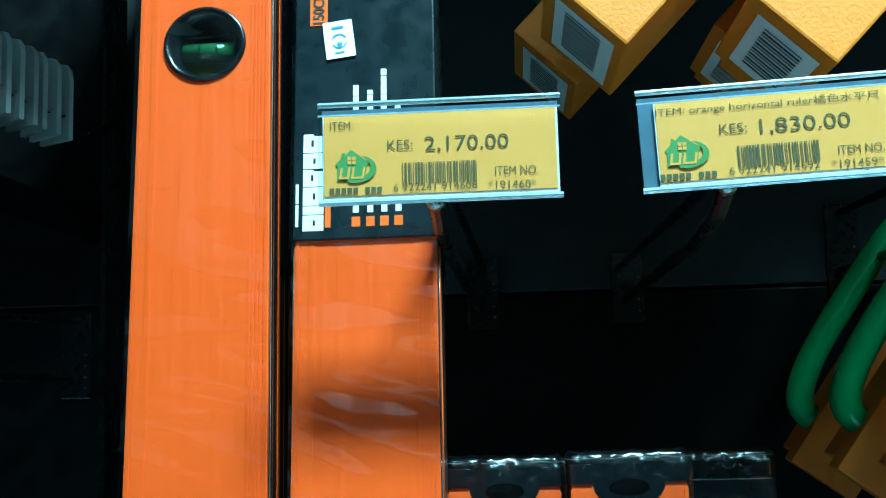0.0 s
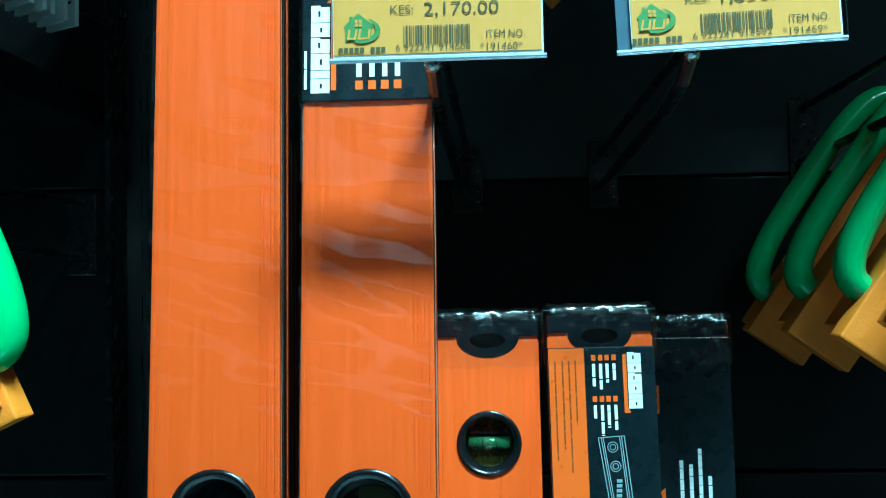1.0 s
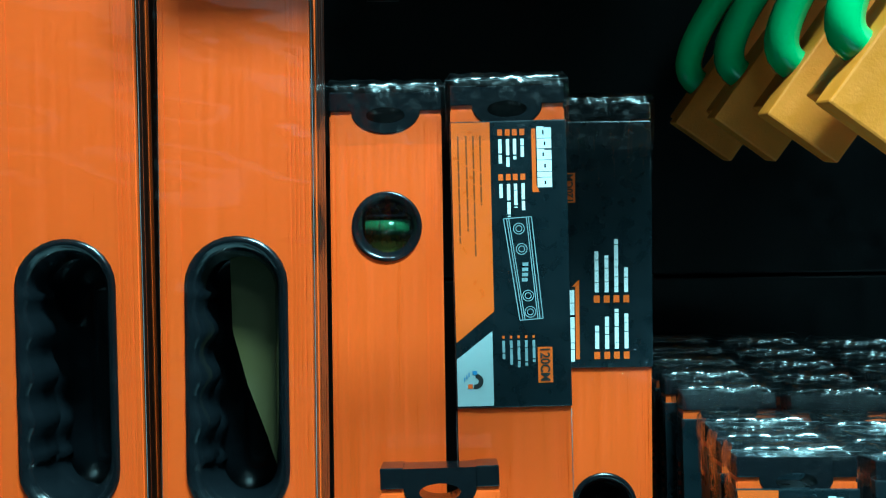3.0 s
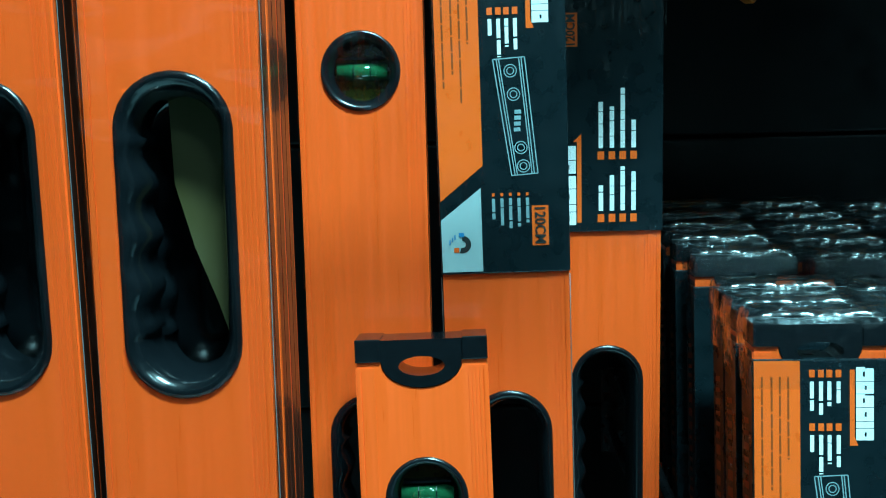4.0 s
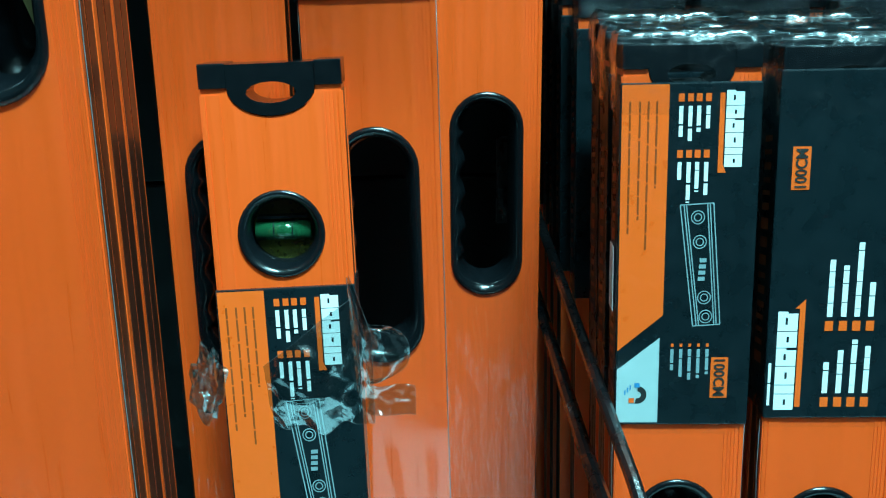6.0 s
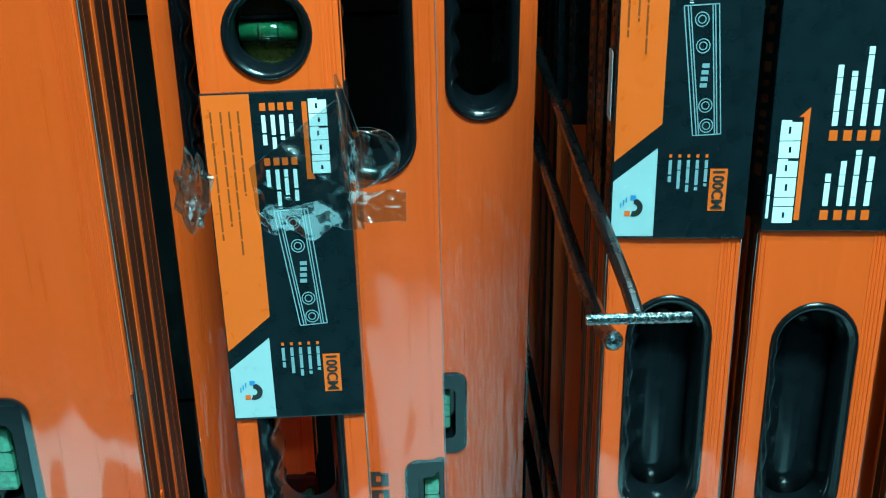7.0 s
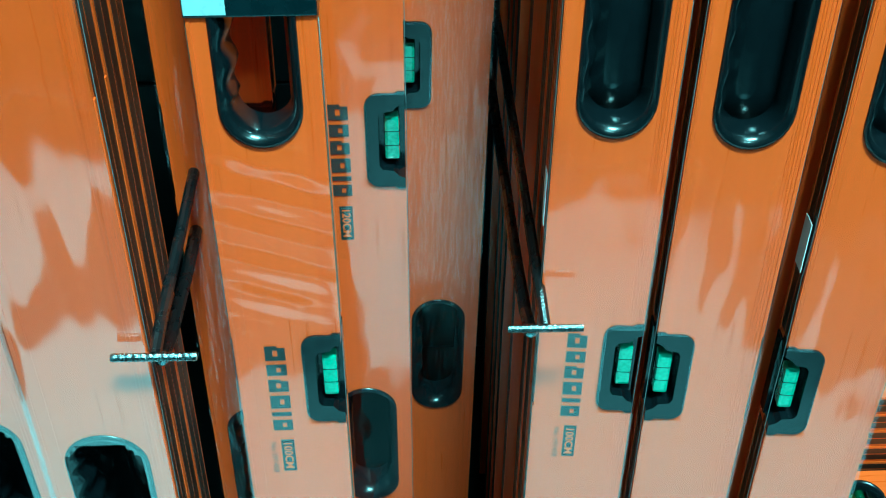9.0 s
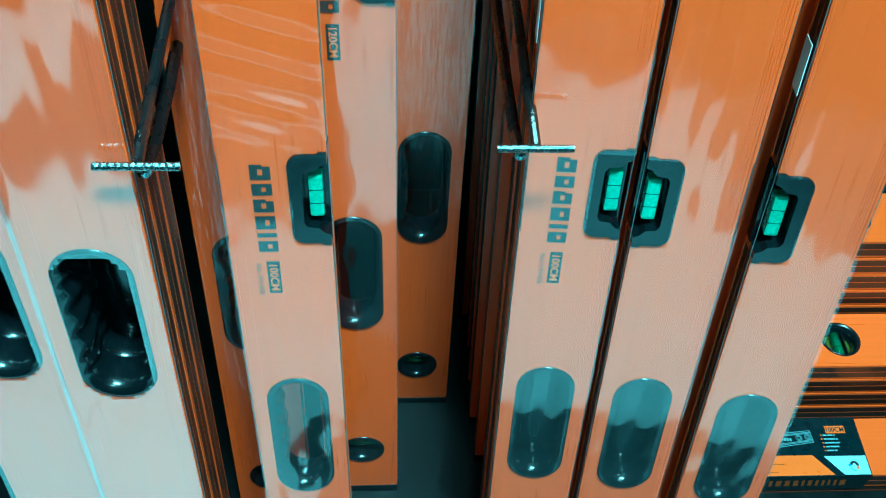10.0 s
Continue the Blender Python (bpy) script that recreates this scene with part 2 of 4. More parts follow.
def text_mesh(body, width, height, material, name="lettering", x=0.0, z=0.0, y=0.0, turn=0.0, bold=0.0):
    """Lettering of the given width and height, its middle at (x, z), in the plane of constant y."""
    cu = bpy.data.curves.new(name, "FONT")
    cu.body, cu.align_x, cu.align_y, cu.offset, cu.resolution_u = body, "LEFT", "BOTTOM", bold, 3
    ob = new(name, cu)
    me = bpy.data.meshes.new_from_object(ob.evaluated_get(bpy.context.evaluated_depsgraph_get()))
    bpy.data.objects.remove(ob)
    co = np.array([v.co[:] for v in me.vertices])
    if len(co):
        lo, hi = co.min(0), co.max(0)
        ca, sa = math.cos(radians(turn)), math.sin(radians(turn))
        for v in me.vertices:
            a = ((v.co.x - lo[0]) / max(1e-6, hi[0] - lo[0]) - 0.5) * width
            b = ((v.co.y - lo[1]) / max(1e-6, hi[1] - lo[1]) - 0.5) * height
            v.co = (x + a * ca - b * sa, y, z + a * sa + b * ca)
    me.materials.clear()
    me.materials.append(material)
    return me


# ---------------------------------------------------------------- the spirit level
W, T = 0.0645, 0.024
SW, SH = 0.0672, 0.166
CACHE = {}


def logo_blocks(bm, x0, x1, z0, z1, y, n=6, gap=0.05, light=False):
    """Plain slotted blocks in a row along z, in place of a maker's mark."""
    w, z = x1 - x0, z0
    share = (1.0, 0.55, 1.15, 1.1, 1.0, 1.2)[:n]
    unit = (z1 - z0) / sum(share)
    for i, f in enumerate(share):
        a, b = z + unit * gap * 0.5, z + unit * (f - gap * 0.5)
        z += unit * f
        if f < 0.8:
            rect(bm, x0, x1, a, b, y)
            continue
        e = (b - a) * (0.30 if light else 0.32)
        c0, c1 = (x0 + w * 0.38, x0 + w * (0.62 if light else 0.50)) if i % 2 else (x0 + w * 0.48, x0 + w * (0.70 if light else 0.60))
        rect(bm, x0, c0, a, b, y), rect(bm, c1, x1, a, b - unit * 0.12 * (i % 2), y)
        rect(bm, c0, c1, a, a + e, y), rect(bm, c0, c1, b - e, b, y)


def bars(bm, xs, z0, lens, w, y, seed=0):
    """Words too small to read: short broken bars that run along z from z0."""
    rnd = random.Random(seed)
    for x, ln in zip(xs, lens):
        z, end, s = z0, z0 + ln, (1 if ln > 0 else -1)
        while (end - z) * s > 0.0004:
            d = s * min(abs(end - z), rnd.uniform(0.004, 0.012))
            rect(bm, x - w / 2, x + w / 2, min(z, z + d * 0.9), max(z, z + d * 0.95), y)
            z += d


def sleeve_parts(root, top, size, back):
    """A printed card sleeve round the upper end, its top edge at the height top."""
    bm = bmesh.new()
    box(bm, -SW / 2, SW / 2, -0.0022, T + 0.0022, top - SH, top, 0.0008)
    sl = part("sleeve", bm, SLEEVE, root, "black printed card sleeve")
    y = -0.00245

    def X(u):
        return (u - 0.5) * SW

    def Z(v):
        return top - v * SH
    sets = {}

    def ink(key):
        return sets.setdefault(key, bmesh.new())

    def mark(x0, x1, z0, z1, at=y):
        one = bmesh.new()
        rect(one, x0, x1, z0, z1, at)
        part("orange_mark", one, PRINT_O, sl)
    if back == "front":
        poly(ink("op"), [(X(0.012), Z(0.004)), (X(0.345), Z(0.004)), (X(0.345), Z(0.662)), (X(0.012), Z(0.770))], y)
        poly(ink("b"), [(X(0.012), Z(0.828)), (X(0.325), Z(0.730)), (X(0.325), Z(0.992)), (X(0.012), Z(0.992))], y)
        bars(ink("do"), [X(0.07), X(0.14), X(0.20), X(0.26)], Z(0.05), [-0.062, -0.055, -0.070, -0.040], 0.0009, y - 0.0002, 3)
        for row, v in ((0, 0.03), (1, 0.185)):
            for i, u in enumerate((0.43, 0.495, 0.555, 0.62)):
                mark(X(u) - 0.0014, X(u) + 0.0014, Z(v + 0.022), Z(v))
            bars(ink("w"), [X(u) for u in (0.43, 0.495, 0.555, 0.62)], Z(v + 0.034), ((-0.0145, -0.0165, -0.012, -0.011), (-0.009, -0.019, -0.014, -0.016))[row], 0.0019, y, 5 + row)
        logo_blocks(ink("w"), X(0.745), X(0.87), Z(0.235), Z(0.022), y)
        poly(ink("oa"), [(X(0.70), Z(0.03)), (X(0.735), Z(0.03)), (X(0.735), Z(0.225)), (X(0.76), Z(0.25)), (X(0.70), Z(0.25))], y)
        # line drawing of the tool
        ln = ink("l")
        c = [(X(0.445), Z(0.34)), (X(0.685), Z(0.335)), (X(0.765), Z(0.690)), (X(0.565), Z(0.695))]
        for k in range(4):
            a, b = Vector(c[k]), Vector(c[(k + 1) % 4])
            nrm = Vector((-(b - a).y, (b - a).x)).normalized() * 0.00028
            poly(ln, [(a - nrm)[:], (b - nrm)[:], (b + nrm)[:], (a + nrm)[:]], y)
            if k in (1, 3):
                for off in (0.0018, 0.0030):
                    o = Vector((off if k == 3 else -off, 0))
                    poly(ln, [(a - nrm + o)[:], (b - nrm + o)[:], (b + nrm + o)[:], (a + nrm + o)[:]], y)
        for f in (0.10, 0.30, 0.76, 0.92):
            cx, cz = X(0.565 + 0.10 * f), Z(0.34 + 0.355 * f)
            for r in (0.0034, 0.0020):
                o, i2 = circle(cx, cz, r, 18), circle(cx, cz, r - 0.0005, 18)
                for q in range(18):
                    w2 = (q + 1) % 18
                    poly(ln, [o[q], o[w2], i2[w2], i2[q]], y)
        for q in range(4):
            rect(ln, X(0.59) + q * 0.0002, X(0.64) + q * 0.0002, Z(0.56 - 0.018 * q), Z(0.548 - 0.018 * q), y)
        bars(ink("l"), [X(u) for u in (0.42, 0.485, 0.55, 0.615, 0.68)], Z(0.765), [-0.011, -0.015, -0.016, -0.015, -0.013], 0.0016, y, 9)
        for u in (0.42, 0.485, 0.55, 0.615, 0.68):
            mark(X(u) - 0.0007, X(u) + 0.0007, Z(0.758), Z(0.748))
        # horseshoe magnet
        k = ink("k")
        for q in range(10):
            a0, a1 = math.pi * (-0.60 + 1.1 * q / 10), math.pi * (-0.60 + 1.1 * (q + 1) / 10)
            cx, cz = X(0.17), Z(0.905)
            poly(k, [(cx + r * math.cos(a), cz + r * math.sin(a)) for r, a in ((0.0046, a0), (0.0046, a1), (0.0018, a1), (0.0018, a0))], y - 0.0002)
        rect(ink("c"), X(0.145), X(0.185), Z(0.882), Z(0.868), y - 0.0003)
        mark(X(0.105), X(0.145), Z(0.93), Z(0.915), y - 0.0003)
        for q in range(3):
            rect(ink("c"), X(0.07 + 0.02 * q), X(0.08 + 0.02 * q), Z(0.905 - 0.008 * q), Z(0.89 - 0.008 * q), y - 0.0003)
        bx, bz0, bz1, bw, turn = X(0.775), Z(0.915), Z(0.79), 0.0086, -90
    elif back == "back":
        logo_blocks(ink("w"), X(0.07), X(0.215), Z(0.975), Z(0.675), y)
        poly(ink("oa"), [(X(0.225), Z(0.965)), (X(0.265), Z(0.965)), (X(0.265), Z(0.64)), (X(0.19), Z(0.668)), (X(0.225), Z(0.668))], y)
        bars(ink("w"), [X(0.03)], Z(0.96), [0.022], 0.0014, y, 2)
        for row, v in ((0, 0.965), (1, 0.735)):
            for u in (0.44, 0.54, 0.637, 0.735):
                mark(X(u) - 0.0020, X(u) + 0.0020, Z(v), Z(v - 0.030))
            bars(ink("w"), [X(u) for u in (0.44, 0.54, 0.637, 0.735)], Z(v - 0.042), ((0.016, 0.022, 0.027, 0.024), (0.028, 0.025, 0.036, 0.017))[row], 0.0027, y, 15 + row)
        bx, bz0, bz1, bw, turn = X(0.170), Z(0.327), Z(0.207), 0.0086, 90
    if back != "plain":
        rect(ink("ob"), bx - bw / 2, bx + bw / 2, bz0, bz1, y - 0.0001)
    for key, (nm, m_) in {"op": ("orange_panel", PRINT_O), "oa": ("orange_accent", PRINT_O), "ob": ("size_patch", PRINT_O), "w": ("white_print", PRINT_W), "b": ("blue_patch", PRINT_B), "l": ("line_drawing", PRINT_L), "k": ("magnet_print", PRINT_K), "c": ("blue_print", PRINT_C), "do": ("small_print", PRINT_DO)}.items():
        if key in sets:
            part(nm, sets[key], m_, sl)
    if back != "plain":
        part("size_mark", text_mesh(size, (bz1 - bz0) * 0.90, bw * 0.66, PRINT_K, "size_mark", bx, (bz0 + bz1) / 2, y - 0.0004, turn, 0.02), PRINT_K, sl)
    # worn lettering down the narrow side, too dim to read
    bm = bmesh.new()
    rnd = random.Random(4)
    z = top - 0.03
    while z > top - SH + 0.03:
        d = rnd.uniform(0.004, 0.008)
        bm.faces.new([bm.verts.new((-SW / 2 - 0.0003, yy, zz)) for yy, zz in ((0.006, z), (0.018, z - 0.002), (0.018, z - d), (0.006, z - d + 0.002))])
        z -= d + 0.0016
    part("side_print", bm, PRINT_DO, sl)
    return sl


def level(length, size, m, label, sleeve=None, sleeve_top=None, foot=0.0, flip=False, film=True, wrap=True, marks=True, group="spirit levels", mid_side=1, closed=False, ripple=False, sx=1.0):
    """A box-section spirit level, front face in y = 0, standing on z = -foot. mid_side: the edge that holds the middle vial."""
    key = (length, size, sleeve, sleeve_top, foot, film, wrap, marks, mid_side, closed, sx)
    if key in CACHE:
        ob = copy_thing(CACHE[key], m)
        return tagged(ob, label)
    root = thing("spirit_level", m @ Matrix.Diagonal((sx, 1, 1, 1)), label, "spirit level", group)
    CACHE[key] = root
    L, mid, s = length, length / 2 + (0.005 if length == 1.2 else 0.0), mid_side
    ho = {1.0: 0.223, 1.2: 0.281, 1.5: 0.305}[length]
    nx0, nx1 = 0.0105, W / 2
    notch = [(s * nx1, mid - 0.031), (s * (nx0 + 0.004), mid - 0.031), (s * nx0, mid - 0.027), (s * nx0, mid + 0.027), (s * (nx0 + 0.004), mid + 0.031), (s * nx1, mid + 0.031)]
    dip_t = [(0.0205 * math.cos(a), L - 0.010 - 0.0135 * math.sin(a)) for a in (math.pi * i / 12 for i in range(13))]
    out = [(-W / 2, -foot + 0.010), (W / 2, -foot + 0.010)]
    if s > 0:
        out += notch
    out += [(W / 2, L - 0.010)] + dip_t + [(-W / 2, L - 0.010)]
    if s < 0:
        out += notch[::-1]
    holes = [circle(0, L - 0.078, 0.0205), circle(0, 0.078, 0.0205), stadium(0, mid + ho, 0.0222, 0.0425), stadium(0, mid - ho, 0.0222, 0.0425)]
    bm = bmesh.new()
    slab(bm, [out] + holes, 0.0, T)
    body = part("body", bm, ORANGE, root, "orange lacquered aluminium box section")
    # ribs, flanges and side lips, proud of the web
    if film:
        ribs = []
        for z0, z1, edges in ((-foot + 0.013, mid - 0.033, (1, -1)), (mid - 0.033, mid + 0.033, (-s,)), (mid + 0.033, L - 0.013, (1, -1))):
            for e in edges:
                ribs.append(("flange", *sorted((e * 0.0322, e * 0.0306)), -0.0005, 0.0, z0, z1))
                if e > 0:
                    ribs += [("rib", gx - 0.0006, gx + 0.0006, -0.0003, 0.0, z0, z1) for gx in (0.0236, 0.0254, 0.0272, 0.0290)]
                else:
                    ribs.append(("flange", -0.0300, -0.0236, -0.0003, 0.0, z0, z1))
        for e in (-1, 1):
            for y0, y1 in ((0.0, 0.003), (T - 0.003, T)):
                for z0, z1 in ((-foot + 0.013, mid - 0.033), (mid + 0.033, L - 0.013)):
                    ribs.append(("lip", *sorted((e * W / 2, e * (W / 2 + 0.0007))), y0, y1, z0, z1))
        for nm, *b in ribs:
            part(nm, box(bmesh.new(), *b), ORANGE, body)
    # groove shade painted as dark strips along the narrow sides, an orange rib between
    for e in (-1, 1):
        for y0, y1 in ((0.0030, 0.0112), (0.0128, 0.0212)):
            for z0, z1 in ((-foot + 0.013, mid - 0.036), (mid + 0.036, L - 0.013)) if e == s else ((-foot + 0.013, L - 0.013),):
                part("side_channel", box(bmesh.new(), *sorted((e * (W / 2 - 0.0005), e * (W / 2 + 0.0003))), y0, y1, z0, z1), GROOVE_SHADE, body)
    for zc, up in ((L, 1), (-foot, -1)):
        bm = bmesh.new()
        o = [(-W / 2 - 0.0006, zc - up * 0.010), (-W / 2 - 0.0006, zc + up * 0.0005), (W / 2 + 0.0006, zc + up * 0.0005), (W / 2 + 0.0006, zc - up * 0.010)]
        o += [(0.020 * math.cos(a), zc - up * (0.010 + 0.013 * math.sin(a))) for a in (math.pi * i / 12 for i in range(13))] if up > 0 else []
        hole = [circle(0, zc - up * 0.0125, 0.0115, 20, 0.0048)] if up > 0 else []
        slab(bm, [o] + hole, -0.0008, T + 0.0008)
        if up > 0:
            for x0 in (-W / 2 - 0.0006, W / 2 - 0.012):
                box(bm, x0, x0 + 0.0126, -0.0016, T + 0.0014, zc - 0.010, zc + 0.0012, 0.0006)
        part("end_cap", bm, BLACK, root, "black plastic end cap", smooth=False)
    for zc in (L - 0.078, 0.078):
        bm = bmesh.new()
        ring(bm, circle(0, zc, 0.0208, 32), circle(0, zc, 0.0150, 32), -0.0014, 0.006, T)
        rg = part("vial_ring", bm, BLACK, root, "black round vial holder", smooth=True)
        bm = bmesh.new()
        slab(bm, [circle(0, zc, 0.0152, 24)], 0.014, 0.016)
        part("backing", bm, VIALCLEAR, rg)
        bm = bmesh.new()
        rod(bm, [(-0.0132, 0.0105, zc), (0.0132, 0.0105, zc)], 0.0050, 14)
        part("vial", bm, VIALGREEN, rg, "green fluid vial", smooth=True)
        bm = bmesh.new()
        for gx in (-0.0045, 0.0045):
            rod(bm, [(gx - 0.00025, 0.0105, zc), (gx + 0.00025, 0.0105, zc)], 0.0053, 14)
        box(bm, -0.012, 0.012, 0.006, 0.012, zc + 0.0062, zc + 0.0074)
        part("gauge_mark", bm, BLACK, rg)
    for zc in (mid + ho, mid - ho):
        inner = []
        for x, z in stadium(0, zc, 0.0152, 0.0405, 14):
            inner.append((x, z))
        outer = stadium(0, zc, 0.0225, 0.0425, 14)
        # finger waves along one straight side
        o2, i2 = [], []
        for k in range(len(outer)):
            o2.append(outer[k]), i2.append(inner[k])
            if k == 14:
                for q in range(1, 24):
                    f = q / 24
                    z = zc + 0.0425 - 0.085 * f
                    o2.append((-0.0225, z)), i2.append((-0.0140 + 0.0018 * math.cos(f * 8 * math.pi), z))
            if k == len(outer) - 1:
                for q in range(1, 24):
                    f = q / 24
                    z = zc - 0.0425 + 0.085 * f
                    o2.append((0.0225, z)), i2.append((0.0152, z))
        bm = bmesh.new()
        ring(bm, o2, i2, -0.0016, 0.010, T)
        if closed:
            slab(bm, [stadium(0, zc, 0.0200, 0.0405)], 0.017, 0.019)
        part("hand_grip", bm, BLACK, root, "black hand grip lining the long hole", smooth=True)
    # middle vial in its notch
    bm = bmesh.new()
    c0, c1 = sorted((s * 0.0085, s * (W / 2 + 0.0008)))
    e, r = W / 2 + 0.0006, 0.0085
    half = [(e, -0.035), (0.0285, -0.035), (0.0262, -0.0335)]
    half += [(0.0085 + r - r * math.sin(q), -0.0335 + r - r * math.cos(q)) for q in (math.pi / 2 * i / 6 for i in range(7))]
    cut = [(0.0165, -0.0175), (0.0185, -0.0205), (0.0255, -0.0215), (0.0285, -0.0250), (e, -0.0270)]
    pl = [(s * x, mid + z) for x, z in half + [(x, -z) for x, z in half[::-1]] + [(x, -z) for x, z in cut[::-1]] + cut]
    slab(bm, [pl], -0.0015, T * 0.45)
    box(bm, c0, c1, T * 0.55, T - 0.001, mid - 0.030, mid + 0.030)
    vb = part("vial_block", bm, BLACK, root, "black block holding the middle vial")
    bm = bmesh.new()
    box(bm, *sorted((s * 0.0200, s * 0.0295)), 0.0025, T * 0.5, mid - 0.0155, mid + 0.0155, 0.0022)
    part("vial", bm, VIALBRIGHT, vb, "bright green middle vial")
    bm = bmesh.new()
    for dz in (-0.005, 0.005):
        box(bm, *sorted((s * 0.0199, s * 0.0297)), 0.0023, T * 0.5, mid + dz - 0.00012, mid + dz + 0.00012)
    part("gauge_mark", bm, BLACK, vb)
    if marks:
        bm = bmesh.new()
        logo_blocks(bm, *sorted((-s * 0.0140, -s * 0.0015)), mid - 0.042, mid + 0.028, -0.0006, gap=0.26, light=True)
        part("maker_mark", bm, PRINT_K, root, "dark printed block mark")
        bm = bmesh.new()
        slab(bm, [[(-0.0105, mid - 0.076), (-0.0020, mid - 0.076), (-0.0020, mid - 0.049), (-0.0105, mid - 0.049)]], -0.0004, -0.0001)
        sb = part("size_box", bm, PRINT_K, root)
        part("size_mark", text_mesh(size, 0.022, 0.0056, PRINT_O, "size_mark", -0.00625, mid - 0.0625, -0.0007, -90, 0.02), PRINT_O, sb)
        part("article_number", text_mesh("No 191458", 0.026, 0.0035, PRINT_K, "article_number", -0.0155, mid - 0.064, -0.0004, -90), PRINT_K, root)
    if sleeve:
        sleeve_parts(root, sleeve_top, size, sleeve)
    if sleeve and film and wrap:
        # the bag drawn tight over the sleeve
        bm = bmesh.new()
        n, m2 = 24, 30
        g = [[bm.verts.new((-SW / 2 - 0.0012 + (SW + 0.0024) * i / n, -0.0040 - 0.0006 * noise.noise((i * 0.45, k * 0.22, length)), sleeve_top - SH - 0.004 + (SH + 0.004) * k / m2)) for i in range(n + 1)] for k in range(m2 + 1)]
        for k in range(m2):
            for i in range(n):
                bm.faces.new((g[k][i], g[k][i + 1], g[k + 1][i + 1], g[k + 1][i]))
        part("sleeve_film", bm, STREAK if length == 1.2 else FILM, root, "clear film drawn over the sleeve", smooth=True)
    if film:
        bm = bmesh.new()
        top = (sleeve_top - SH - 0.002) if sleeve else L - 0.03
        nz, nxs = 300, 20

        def swell(i, z):
            """How far the film stands off at this height."""
            if ripple:
                return 0.00042 * math.sin(273 * z + 0.30 * i) * math.exp(-((z - 0.598) / 0.055) ** 4) * math.sin(math.pi * (i + 1) / (nxs + 2)) ** 0.5
            if film == "strong":
                f = 1 / (1 + math.exp(-(z - 1.08) / 0.03))
                return f * (0.0015 * noise.noise((i * 0.03, z * 30 + i * 0.04, length)) + 0.0008 * noise.noise((i * 0.08, z * 95 + i * 0.08, 4.0)))
            return 0.0

        grid = [[bm.verts.new((-W / 2 - 0.0014 + (W + 0.0028) * i / nxs, -(0.0044 if film == "strong" and not ripple else 0.0032) + 0.0006 * noise.noise((i * 0.24, k * 21.0 / nz, length)) + swell(i, 0.02 + (top - 0.02) * k / nz), 0.02 + (top - 0.02) * k / nz)) for i in range(nxs + 1)] for k in range(nz + 1)]
        for k in range(nz):
            for i in range(nxs):
                c = (grid[k][i].co + grid[k + 1][i + 1].co) / 2
                # the film is open over the hand holes that it sags into and the middle vial
                held = any(math.hypot(c.x, max(0.0, abs(c.z - q) - 0.0425)) < 0.0205 for q in ((mid + ho, mid - ho) if film == "strong" else (mid + ho,)))
                if not held and not (abs(c.z - mid) < 0.033 and s * c.x > 0.0105):
                    bm.faces.new((grid[k][i], grid[k][i + 1], grid[k + 1][i + 1], grid[k + 1][i]))
        if film != "streak":
            for e in (-1, 1):
                b2 = bmesh.new()
                rod(b2, [(e * (W / 2 + 0.0014 + 0.0004 * noise.noise((q * 0.7, e, length))), 0.002 + 0.002 * noise.noise((q * 0.5, 3.0, length)), 0.02 + (top - 0.02) * q / 30) for q in range(31)], 0.00026, 5)
                part("bag_edge", b2, EDGE, root, "pale welded edge of the bag", smooth=True)
        part("bag", bm, {"streak": STREAK, "strong": FILM_STRONG}.get(film, FILM), root, "clear shrink film over the face", smooth=True)
    if wrap:
        # clear bag end, crumpled over the cap
        bm = bmesh.new()
        rnd = random.Random(7)
        n, rows = 40, []
        for k, (z, g) in enumerate(((L - 0.030, 0.0026), (L - 0.014, 0.0030), (L - 0.002, 0.0034), (L + 0.005, 0.0030), (L + 0.0085, 0.0002), (L + 0.007, -0.006))):
            row = []
            for i in range(n):
                a = i / n * 4
                if a < 1:
                    x, y = -1 + 2 * a, -1
                elif a < 2:
                    x, y = 1, -1 + 2 * (a - 1)
                elif a < 3:
                    x, y = 1 - 2 * (a - 2), 1
                else:
                    x, y = -1, 1 - 2 * (a - 3)
                j = 0.0007 if k > 1 else 0.0003
                row.append(bm.verts.new((x * (W / 2 + g) + rnd.uniform(-j, j), T / 2 + y * (T / 2 + g) + rnd.uniform(-j, j), z + rnd.uniform(-j, j) * 1.5)))
            rows.append(row)
        for a, b in zip(rows, rows[1:]):
            for i in range(n):
                bm.faces.new((a[i], a[(i + 1) % n], b[(i + 1) % n], b[i]))
        bm.faces.new(rows[-1])
        be = part("bag_end", bm, WRAP, root, "crumpled clear bag end over the cap", smooth=True)
        for yy, zz in ((-0.0030, L + 0.004),):
            bm = bmesh.new()
            rod(bm, [(-W / 2 - 0.003 + (W + 0.006) * i / 10, yy + rnd.uniform(-0.0006, 0.0006), zz + rnd.uniform(-0.0004, 0.0004)) for i in range(11)], [0.00012 + 0.00022 * rnd.random() for i in range(11)], 5)
            part("bag_seam", bm, EDGE, be, "pale welded seam of the bag", smooth=True)
    return root


def stand(x, y, lean=0.0, side=0.0, yaw=0.0, drop=0.0):
    """The pose of a leaning level: its foot's place, and how far it leans beyond the common lean."""
    return LEAN @ pose(x, y, drop, -lean, side, yaw)


